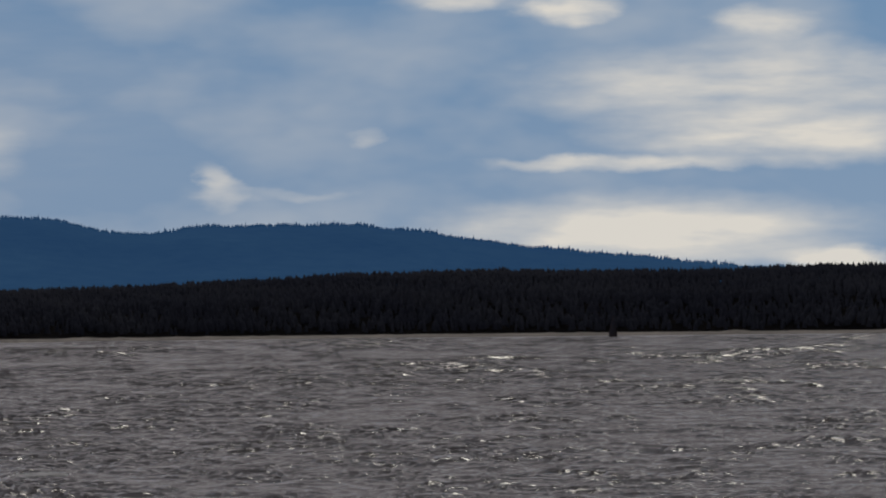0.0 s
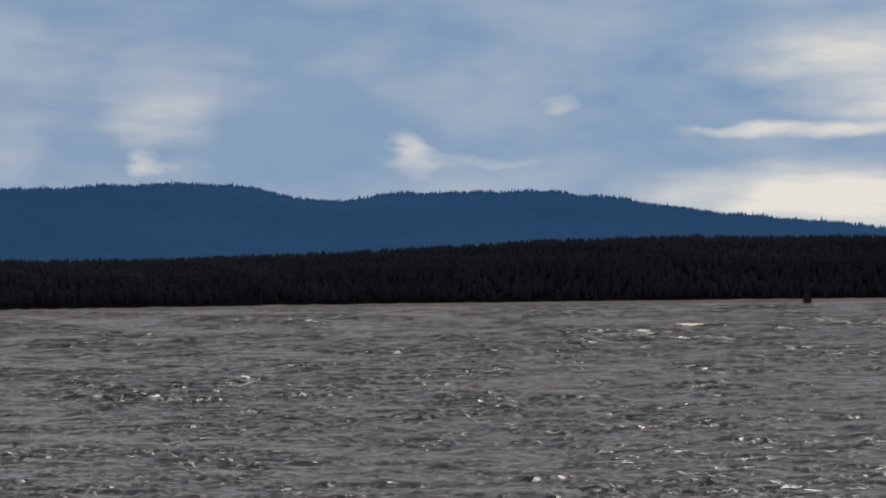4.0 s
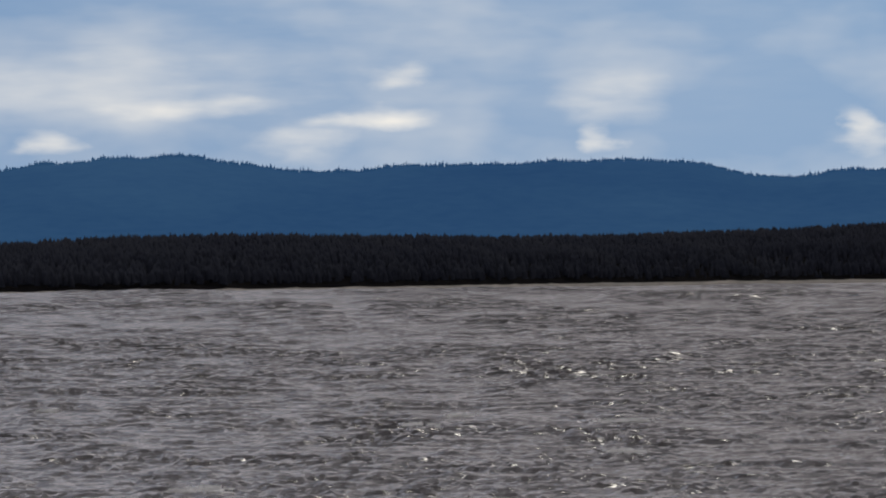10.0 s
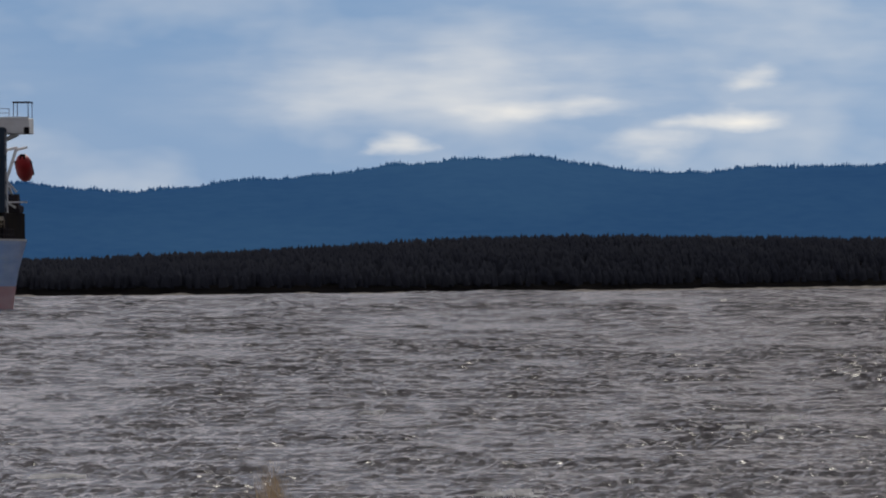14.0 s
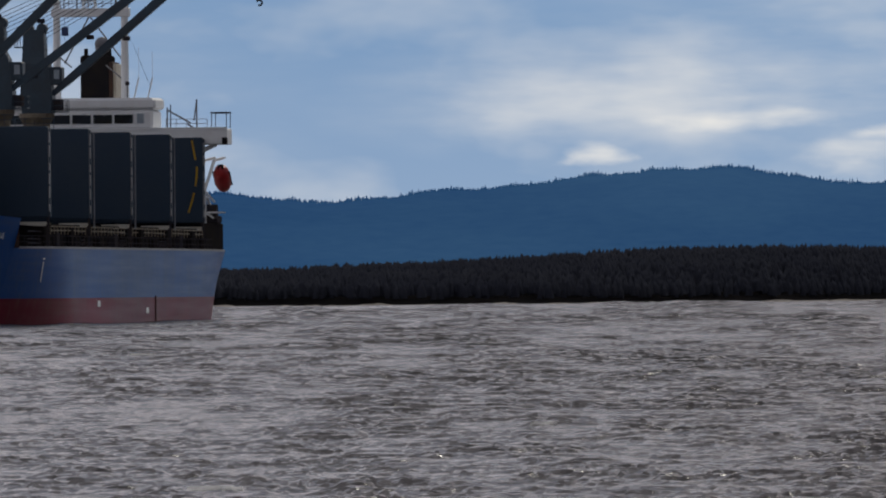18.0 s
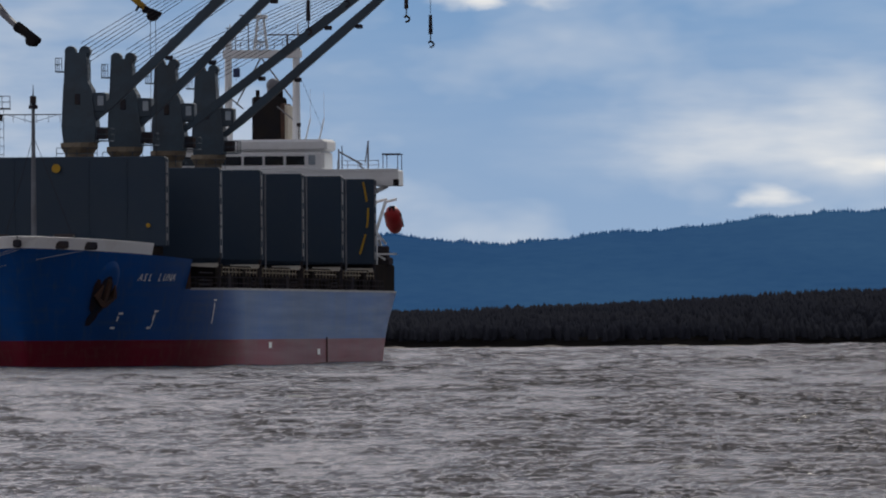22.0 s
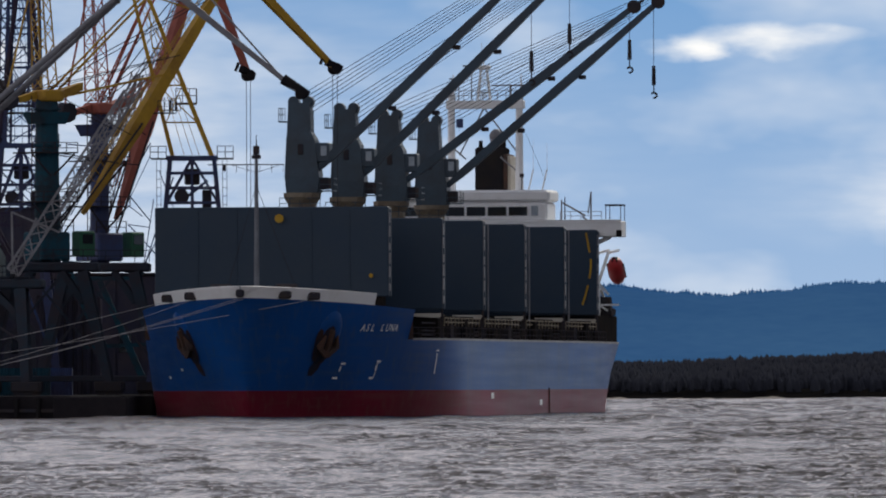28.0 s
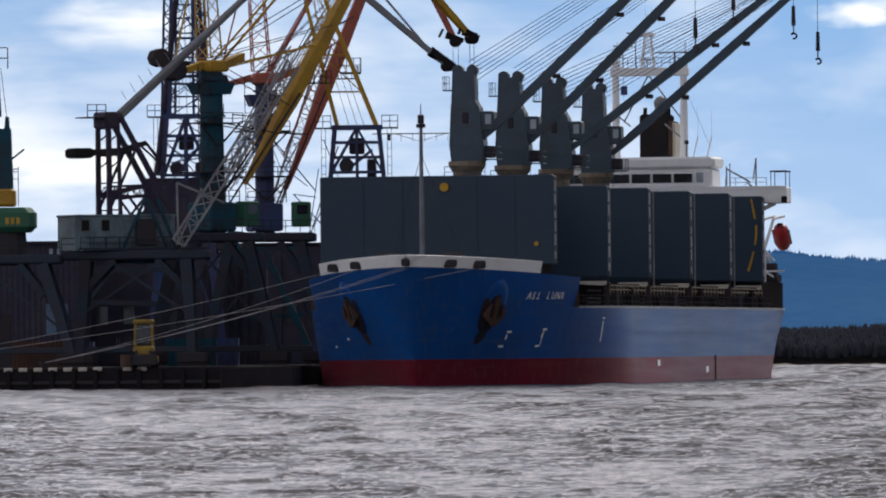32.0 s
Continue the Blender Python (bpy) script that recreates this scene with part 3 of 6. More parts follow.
def far_shore():
    us = [-1500 + i * 20 for i in range(275)]

    def low(u):
        d, n = shore_dist(u), noise.noise((u / 90.0, 3, 0))
        t = mounds(u, BAND, -1000, 260)
        top = 3 + (d + 160) * t / F - 4.0
        return [(d - 6, -0.7), (d + 2 + 4 * n, 0.35), (d + 14, 0.9), (d + 60, top * 0.55), (d + 160, top), (d + 400, top * 0.9), (d + 700, 0)]
    strip("far_shore", us, low, [FOREST_FLOOR], "low dark wooded far shore of the bay")

    def beach(u):
        d = shore_dist(u)
        n = noise.noise((u / 55.0, 9, 0)) + 0.5 * noise.noise((u / 17.0, 4, 2))
        h = 0.2 + 0.55 * max(0.0, n)
        return [(d - 9, -0.6), (d - 5, h * 0.6), (d + 1, h), (d + 8, h * 0.8), (d + 16, 0)]
    strip("stony_beach", [-1400 + i * 9 for i in range(580)], beach, [SHORE], "narrow pale stony beach under the far forest")

    def tree(rng, f):
        u = rng.uniform(-1450, 3900)
        d0 = shore_dist(u)
        row = rng.random() if rng.random() < 0.7 else rng.uniform(0.85, 1.0)
        d = d0 + 8 + 165 * row
        t = mounds(u, BAND, -1000, 260)
        top = 3 + (d0 + 160) * t / F - 4.0
        k = (d - d0)
        g = 0.9 + (top * 0.55 - 0.9) * min(1, (k - 14) / 46) if k < 60 else top * 0.55 + top * 0.45 * (k - 60) / 100
        h = rng.uniform(2.4, 3.1) * (1 if k > 70 else rng.uniform(0.7, 1.1)) * (1.0 + 0.12 * noise.noise((u / 25.0, 1, 1)))
        return polar(u, d, g + rng.uniform(0.4, 1.2)), h, h * rng.uniform(0.2, 0.36)
    forest("shore_forest", FOREST, "dense dark spruce forest along the far shore", 32000, tree, 3, 0.68)

    us2 = [-1500 + i * 16 for i in range(345)]

    def hill(u):
        top = 3 + 4550 * mounds(u, RIDGE, -1000, 130) / F - 0.9
        w = 1 + 0.03 * noise.noise((u / 200.0, 5, 5))
        return [(3850, 0), (3990, top * 0.18), (4150, top * 0.45 * w), (4330, top * 0.78), (4480, top * 0.96), (4550, top), (4650, top * 0.9)]
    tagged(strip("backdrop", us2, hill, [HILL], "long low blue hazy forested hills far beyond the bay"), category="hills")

    def hill_tree(rng, f):
        u = -1450 + 5400 * f + rng.uniform(-3, 3)
        clump = noise.noise((u / 35.0, 8, 1))
        h = (rng.uniform(0.9, 1.9) + (rng.random() < 0.12) * rng.uniform(0.3, 1.0)) * (1 + 0.5 * clump)
        return polar(u, 4551 + rng.uniform(-12, 3), 3 + 4550 * mounds(u, RIDGE, -1000, 130) / F - 1.45), h, rng.uniform(0.3, 0.62)
    # the crest trees share the hills' painted haze emission
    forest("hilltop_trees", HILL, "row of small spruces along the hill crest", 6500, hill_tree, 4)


WAVES = water()
FOAMING = whitecaps()
far_shore()


def beacon():
    p = polar(3109.0, 2190, 0.55)
    th = thing("harbour_beacon", Matrix.Translation(p), "dark stone pillar beacon with a lantern in the bay", "beacon")
    bm = bmesh.new()
    disc(bm, (0, 0, -0.3), 0.75, 2.6, "z", 12)
    part("footing", bm, STEEL, th)
    bm = bmesh.new()
    bar(bm, (0, 0, 1.0), (0, 0, 2.6), 0.62, 0.42, 10)
    part("pillar", bm, STEEL, th)
    bm = bmesh.new()
    bar(bm, (0, 0, 2.6), (0, 0, 3.45), 0.24, 0.16, 8)
    part("lantern", bm, STEEL, th)


beacon()

def near_bank():
    bm = bmesh.new()
    prev = None
    for i in range(41):
        x = -100 + 5 * i
        n = noise.noise((x / 9.0, 2, 2)) * 0.25
        row = [bm.verts.new((x, y, z)) for y, z in ((-60, 2.2), (-8, 1.35 + n * 0.3), (10, 1.3 + n), (17, 1.15 + n), (26, 0.2 + n), (36, -0.9), (44, -1.5))]
        if prev:
            for k in range(6):
                bm.faces.new((prev[k], row[k], row[k + 1], prev[k + 1]))
        prev = row
    tagged(finish("ground", bm, SHORE, smooth=True), "low stony near bank where the viewer stands", "ground", kind="structure")


near_bank()
GRASS_AT = Matrix.Translation(polar(700, 14.0, 1.15))


def grass():
    th = thing("grass_clump", GRASS_AT, "dry tan grass with feathery seed heads on the bank", "grass")
    rng = random.Random(8)
    for n, (x, y, h) in enumerate(((0.0, 0, 1.672), (0.01, 0.05, 1.655), (-0.008, 0.02, 1.645), (0.1, -0.04, 1.622))):
        bm = bmesh.new()
        base = Vector((x * 0.4, y, 0))
        bar(bm, base, (x, y, h - 0.05), 0.0009, 0.0004, 5)
        part("stalk", bm, STRAW, th)
        verts, faces = [], []
        for i in range(1100):
            f = rng.random()
            z = h - 0.12 + 0.12 * f
            spread = 0.034 * (1 - f * 0.5)
            a = rng.uniform(0, 6.28)
            p = Vector((x + 0.006 * math.sin(n + f * 3) + rng.gauss(0, 0.006), y + rng.gauss(0, 0.008), z + rng.gauss(0, 0.006)))
            q = p + Vector((spread * math.cos(a) * rng.uniform(0.4, 1), spread * math.sin(a), rng.uniform(0.006, 0.03)))
            c = len(verts)
            verts += [tuple(p), tuple(p + Vector((0.00026, 0, 0.0003))), tuple(q)]
            faces.append((c, c + 1, c + 2))
        me = bpy.data.meshes.new("seed_head")
        me.from_pydata(verts, [], faces)
        me.materials.append(STRAW)
        ob = new("seed_head", me)
        ob.parent = th
        ob["label"] = "feathery tan seed head"
        ob["kind"] = "stuff"
    return th


STRAW = paint("dry_straw", (0.62, 0.49, 0.32), (0.52, 0.41, 0.26), scale=8.0, fine=60.0, rough=0.8, bump=0)
GRASS = grass()

# ---- the ship: s aft of the stem, w to port, z over the water ----
STEM = polar(-360, 1110, 0)
SHIP = Matrix.Translation(STEM) @ pose(0, 0, 0, 0, 0, -8.39)   # local y runs aft, local x to port


def deck_w(s, z):
    """Half breadth of the hull at s metres aft of the stem and height z."""
    k = min(max(z / 10.0, 0.0), 1.0)
    s0 = 5.5 * (1 - z / 11.8)
    a = max(0.0, s - s0)
    up = (1 - max(0.0, 1 - a / 37.0) ** 2.05) ** 0.7
    low = 1 - max(0.0, 1 - a / 38.0) ** 1.8
    w = 14.5 * (low + (up - low) * k ** 0.8)
    if s > 128:
        q = (s - 128) / 32.0
        w -= q * q * (0.7 + 2.8 * (1 - k))
    return w


def hull_piece(bm, levels, stations):
    """Both sides of the hull between heights; levels(s) gives the heights."""
    for side in (1, -1):
        last = None
        for s in stations:
            row = [bm.verts.new((side * deck_w(max(s, 5.5 * (1 - z / 11.8)), z), max(s, 5.5 * (1 - z / 11.8)), z)) for z in levels(s)]
            if last:
                for i in range(len(row) - 1):
                    f = (last[i], row[i], row[i + 1], last[i + 1])
                    bm.faces.new(f if side > 0 else f[::-1])
            last = row
    bmesh.ops.remove_doubles(bm, verts=bm.verts, dist=0.01)
    bmesh.ops.dissolve_degenerate(bm, dist=0.005, edges=bm.edges)


def ship():
    th = thing("cargo_ship", SHIP, "moored blue bulk carrier with red boot top and four deck cranes", "ship")
    st = [0, 0.4, 1, 2, 3.2, 4.5, 6, 8, 10, 12, 14, 16, 18, 20, 22]
    aft = [22.01, 24, 26, 28, 30, 32, 34, 36, 38, 40, 42, 44, 46, 50, 55, 70, 90, 110, 128, 136, 144, 152, 160]
    bm = bmesh.new()
    hull_piece(bm, lambda s: [2.45, 4, 5.5, 7.1, 8.5, 9.8 + 1.0 * max(0, 1 - s / 22)], st)
    hull_piece(bm, lambda s: [2.45, 4, 5.5, 7.1], aft)
    v = [bm.verts.new((x, 160, z)) for x, z in ((-deck_w(160, 7.1), 7.1), (deck_w(160, 7.1), 7.1), (deck_w(160, 2.45), 2.45), (-deck_w(160, 2.45), 2.45))]
    bm.faces.new(v)
    hull = part("hull", bm, BLUE, th, "blue painted steel hull", True)
    bm = bmesh.new()
    hull_piece(bm, lambda s: [-2.0, 0, 1.2, 2.45], st + aft)
    v = [bm.verts.new((x, 160, z)) for x, z in ((-deck_w(160, 2.45), 2.45), (deck_w(160, 2.45), 2.45), (deck_w(160, 0), -2), (-deck_w(160, 0), -2))]
    bm.faces.new(v)
    part("boot_top", bm, RED, th, "worn dark red antifouling below the waterline band", True)
    bm = bmesh.new()
    ds = [22 + i * 6 for i in range(24)]
    last = None
    for s in ds:
        w = deck_w(s, 7.1) - 0.02
        row = [bm.verts.new((-w, s, 7.05)), bm.verts.new((w, s, 7.05))]
        if last:
            bm.faces.new((last[0], last[1], row[1], row[0]))
        last = row
    part("main_deck", bm, RUST, th)
    bm = bmesh.new()
    last = None
    for s in st[3:]:
        z = 9.7 + 1.0 * max(0, 1 - s / 22)
        w = deck_w(s, z) - 0.02
        row = [bm.verts.new((-w, s, z)), bm.verts.new((w, s, z))]
        if last:
            bm.faces.new((last[0], last[1], row[1], row[0]))
        last = row
    w = deck_w(22, 9)
    bm.faces.new([bm.verts.new(p) for p in ((-w, 22.02, 7.1), (w, 22.02, 7.1), (w, 22.02, 9.7), (-w, 22.02, 9.7))])
    part("forecastle_deck", bm, RUST, th)
    # white bulwark round the bow
    bm = bmesh.new()
    hull_piece(bm, lambda s: [9.81 + 1.0 * max(0, 1 - s / 22), 10.9 + 0.93 * max(0, 1 - s / 22)], [0, 0.4, 1, 2, 3.2, 4.5, 6, 8, 10, 12, 14])
    bmesh.ops.solidify(bm, geom=bm.faces[:], thickness=0.12)
    part("bulwark", bm, WHITE, th, "white painted bow bulwark")
    for w, s in ((0, 0.0), (3.4, 0), (5.6, 0), (-5.0, 0), (-7.8, 0)):
        s = next(x / 20 for x in range(400) if deck_w(x / 20, 10.8) >= abs(w) - 0.05)
        bm = bmesh.new()
        z = 10.0 + 0.95 * max(0, 1 - s / 22)
        box(bm, w - (0.35 if w == 0 else 0.8), w + (0.35 if w == 0 else 0.8), s - 0.3, s + 0.5, z - 0.1, z + 0.6, 0.12)
        part("fairlead", bm, STEEL, th)
    return th, hull


CARGO_SHIP, HULL = ship()



def bmesh_box(*a):
    bm = bmesh.new()
    box(bm, *a)
    return bm


def bmesh_cone(p, q, r0, r1, sides=10):
    bm = bmesh.new()
    bar(bm, p, q, r0, r1, sides)
    return bm


def on_hull(s, z, side=1):
    """A point on the shell, its tangent aft and its normal outwards."""
    p = Vector((side * deck_w(s, z), s, z))
    t = (Vector((side * deck_w(s + 0.3, z), s + 0.3, z)) - p).normalized()
    up = (Vector((side * deck_w(s, z + 0.3), s, z + 0.3)) - p).normalized()
    n = t.cross(up) * -side
    return p, t, up, n.normalized()


def hull_frame(s, z, side=1, lift=0.05):
    p, t, up, n = on_hull(s, z, side)
    if n.x * side < 0:
        n = -n
    x = t * side
    up = n.cross(x).normalized()
    return Matrix(((x.x, up.x, n.x, p.x + n.x * lift), (x.y, up.y, n.y, p.y + n.y * lift), (x.z, up.z, n.z, p.z + n.z * lift), (0, 0, 0, 1)))


def letters(text, start, z, size, step):
    for i, ch in enumerate(text):
        if ch == " ":
            continue
        cu = bpy.data.curves.new("letter", "FONT")
        cu.body, cu.size, cu.extrude, cu.shear = ch, size, 0.01, 0.25
        tmp = bpy.data.objects.new("letter", cu)
        scene.collection.objects.link(tmp)
        me = bpy.data.meshes.new_from_object(tmp.evaluated_get(bpy.context.evaluated_depsgraph_get()))
        scene.collection.objects.unlink(tmp)
        bpy.data.objects.remove(tmp)
        me.materials.clear()
        me.materials.append(WHITE)
        ob = new("letter", me)
        ob.parent = HULL
        ob.matrix_local = hull_frame(start + i * step, z, 1, 0.09)
        ob["label"] = "white painted bow name letter"


def bow_details():
    letters("ASL LUNA", 13.1, 7.85, 1.0, 0.78)
    # draught and load marks as plain bars
    for s, zs in ((12.6, (3.6, 4.3, 4.9)), (17.7, (3.6, 4.4, 5.1))):
        for k, z in enumerate(zs):
            ob = part("mark", bmesh_box(-0.35 if k != 1 else -0.08, 0.35 if k != 1 else 0.12, -0.1, 0.1 if k != 1 else 0.4, 0, 0.012), WHITE, HULL)
            ob.matrix_local = hull_frame(s + 0.12 * k, z, 1, 0.06)
    for s, z, w, h in ((17.95, 4.4, 0.14, 1.5), (29.6, 4.9, 0.22, 1.9), (29.6, 6.1, 0.7, 0.14)):
        ob = part("mark", bmesh_box(-w / 2, w / 2, -h / 2, h / 2, 0, 0.012), WHITE, HULL)
        ob.matrix_local = hull_frame(s, z, 1, 0.06)
    for s, z in ((13.6, 4.4), (18.2, 3.7)):
        ob = part("mark", bmesh_box(-0.3, 0.3, -0.12, 0.12, 0, 0.012), WHITE, HULL)
        ob.matrix_local = hull_frame(s, z, -1, 0.06)
    for s, z in ((58, 1.9), (91, 1.2)):
        ob = part("mark", bmesh_box(-0.9, 0.9, -0.28, 0.28, 0, 0.012), WHITE, HULL)
        ob.matrix_local = hull_frame(s, z, 1, 0.06)
    for side in (1, -1):
        # hawse bolster, anchor and the rust run below it
        bm = bmesh.new()
        ring = []
        for r, lift in ((2.2, -0.35), (1.9, 0.0), (1.2, 0.2), (0.7, 0.15)):
            ring.append([bm.verts.new((r * 0.85 * math.cos(a), r * 1.1 * math.sin(a), lift)) for a in [i * math.pi / 9 for i in range(18)]])
        for a, b in zip(ring, ring[1:]):
            for i in range(18):
                bm.faces.new((a[i], a[(i + 1) % 18], b[(i + 1) % 18], b[i]))
        ob = part("hawse_bolster", bm, BLUE, HULL, "bulging blue anchor bolster", True)
        ob.matrix_local = hull_frame(9.3, 7.6, side, 0.0)
        # dark disc painting the pocket's shade and rust; it stands proud of the hull
        bm = bmesh.new()
        rings = []
        for r, lift in ((1.75, 0.05), (1.45, 0.16), (0.9, 0.24)):
            rings.append([bm.verts.new((r * (0.86 + 0.1 * math.sin(3 * a + side)) * math.cos(a) - 0.15 * side, r * 1.15 * math.sin(a) - 0.35, lift)) for a in [i * math.pi / 11 for i in range(22)]])
        for a, b in zip(rings, rings[1:]):
            for i in range(22):
                bm.faces.new((a[i], a[(i + 1) % 22], b[(i + 1) % 22], b[i]))
        bm.faces.new(rings[-1])
        ob = part("hawse_shade_disc", bm, RUST_AND_SHADE, HULL, "raised dark disc for the anchor pocket's shade and rust", True)
        ob.matrix_local = hull_frame(9.3, 7.0, side, 0.0)
        bm = bmesh.new()
        bar(bm, (0, 1.1, 0.45), (0, -1.6, 0.5), 0.3, 0.34)
        bar(bm, (-1.4, -1.0, 0.5), (0, -1.8, 0.55), 0.3, 0.45)
        bar(bm, (1.4, -1.0, 0.5), (0, -1.8, 0.55), 0.3, 0.45)
        bar(bm, (-1.4, -1.0, 0.5), (-1.0, 0.5, 0.55), 0.42, 0.1)
        bar(bm, (1.4, -1.0, 0.5), (1.0, 0.5, 0.55), 0.42, 0.1)
        ob = part("anchor", bm, RUST, HULL, "rusty stockless anchor in its pocket")
        ob.matrix_local = hull_frame(9.3, 7.2, side, 0.0) @ Matrix.Scale(0.82, 4)
        bm = bmesh.new()
        n = 14
        prev = None
        for i in range(n + 1):
            z = 6.6 - i * 0.2
            wd = (1.0 + 0.3 * math.sin(i * 0.7)) * (1 - 0.7 * i / n)
            row = []
            for ds in (-wd, wd):
                p, t, up, nn = on_hull(9.7 + ds * 0.9 - 0.02 * i, z, side)
                nn = nn if nn.x * side > 0 else -nn
                row.append(bm.verts.new(p + nn * 0.03))
            if prev:
                f = (prev[0], row[0], row[1], prev[1])
                bm.faces.new(f if side < 0 else f[::-1])
            prev = row
        part("rust_run", bm, RUST_AND_SHADE, HULL, "rust stain running down from the anchor")
    # a plate seam and scuffs along the lit side
    for s in (97,):
        bm = bmesh.new()
        bar(bm, Vector((deck_w(s, 0.2) + 0.02, s, 0.1)), Vector((deck_w(s, 2.4) + 0.02, s, 2.6)), 0.12)
        part("rubbing_bar", bm, RUST, HULL)
    bm = bmesh.new()
    prev = None
    for i in range(46):
        s = 34 + i * 2.7
        row = [bm.verts.new((deck_w(s, z) + 0.05, s, z)) for z in (4.75, 4.95)]
        if prev:
            bm.faces.new((prev[0], row[0], row[1], prev[1]))
        prev = row
    part("plate_seam", bm, BLUE, HULL)


bow_details()


def covers():
    # upright folded hatch covers: position aft, half width, foot and top height
    spots = ((19.5, 10.6, 11.0, 19.2), (31.0, 13.85, 9.9, 18.3), (59.0, 13.6, 9.9, 18.4), (87.0, 13.6, 9.9, 18.4), (115.0, 13.6, 9.9, 18.5), (141.0, 13.35, 9.9, 18.5))
    for i, (s, w, z0, z1) in enumerate(spots):
        hatch = part("hatch", bmesh_box(-w + 0.6, w - 0.6, s + 1.2 if i else s, s + 24 if i not in (0, 5) else s + 2, 7.06, 9.3 if i else 11.0, 0.08), BLACK, CARGO_SHIP, "dark steel hatch coaming")
        left = 11.0 if i == 0 else 12.4
        for k, dy in enumerate((0.0, 2.1)):
            bm = bmesh_box(-left + k * 0.1, w - k * 0.12, s + dy - 0.3, s + dy + 0.3, z0, z1 - 0.1 * k, 0.09)
            c = part("hatch_cover", bm, COVER, CARGO_SHIP, "dark green steel hatch cover folded upright")
            step = (z1 - z0 - 0.8) / 6
            # grey strips imitate the sunlit port edge of the cover
            for j in range(6 if k == 0 else 0):
                bm = bmesh.new()
                za = z0 + 0.4 + j * step
                box(bm, w - k * 0.12 + 0.003, w - k * 0.12 + 0.1, s + dy - 0.24, s + dy + 0.24, za + 0.12, za + step - (0.12 if j % 3 else 0.45), 0.03)
                part("lit_edge_strip", bm, GREY, c, "pale strip for the cover's sunlit edge")
        if i:
            # pale curved plates below the covers, coloured to pass for sunlit coaming tops
            bm = bmesh.new()
            n = 10
            prev = None
            for j in range(n + 1):
                f = j / n
                zz = z0 - 0.42 - 0.4 * (0.35 + 0.65 * f ** 0.4) * (1 if f < 0.97 else 0.4)
                row = [bm.verts.new((w - 2.9 + 2.8 * f, s - 0.55, zz)), bm.verts.new((w - 2.9 + 2.8 * f, s - 0.55, z0 - 0.4)),
                       bm.verts.new((w - 2.9 + 2.8 * f, s + 0.4, z0 - 0.4)), bm.verts.new((w - 2.9 + 2.8 * f, s + 0.4, zz))]
                if prev:
                    for q in range(4):
                        bm.faces.new((prev[q], row[q], row[(q + 1) % 4], prev[(q + 1) % 4]))
                prev = row
            part("lit_coaming_plate", bm, PALE, CARGO_SHIP, "pale curved plate for sunlit coaming under the cover")
            bm = bmesh.new()
            bar(bm, (w - 0.1, s, 7.1), (w - 0.1, s, z0 + 0.6), 0.16)
            part("stanchion", bm, STEEL, CARGO_SHIP)
            if 1 < i < 5:
                part("cover_stay", bmesh_cone((w + 0.06, s + 2.5, z0 - 0.8), (w + 0.06, s + 2.5, z1 - 0.3), 0.08, 0.08, 6), GREY, CARGO_SHIP, "pale post beside the folded cover")
            if i < 5:
                bm = bmesh.new()
                rail(bm, [(w - 0.25, s + 2.6, 8.35), (w - 0.25, s + 25.0, 8.35)], 0.75, 0.06, 2.2)
                part("coaming_rail", bm, TAN, CARGO_SHIP, "rust-spotted tan rail along the hatch coaming")
    # seams on the forward cover's face
    bm = bmesh.new()
    for x in (-7, -3.4, 3.5, 7):
        box(bm, x - 0.05, x + 0.05, 19.13, 19.19, 11.2, 19.0)
    box(bm, -10.3, 10.3, 19.13, 19.19, 15.0, 15.08)
    part("stiffener", bm, COVER, CARGO_SHIP)
    # yellow hazard curve on the last cover
    pts = [(12.75 - 0.12 * max(0, 4 - i) - 1.1 * max(0.0, (i - 5) / 7) ** 1.6, 140.66, 18.2 - i * 0.66) for i in range(13)]
    for i in range(0, 12):
        if i % 4 != 3:
            bm = bmesh.new()
            bar(bm, pts[i], pts[i + 1], 0.13)
            part("hazard_stripe", bm, YELLOW, CARGO_SHIP, "yellow hazard stripe")
    bm = bmesh.new()
    disc(bm, (0.55, 18.95, 18.15), 0.4, 0.25, "y", 18)
    part("work_lamp", bm, YELLOW, CARGO_SHIP, "round yellow lamp housing")
    bm = bmesh.new()
    disc(bm, (9.0, 19.0, 12.9), 0.2, 0.25, "y", 12)
    part("work_lamp", bm, YELLOW, CARGO_SHIP, "small yellow lamp housing")


covers()


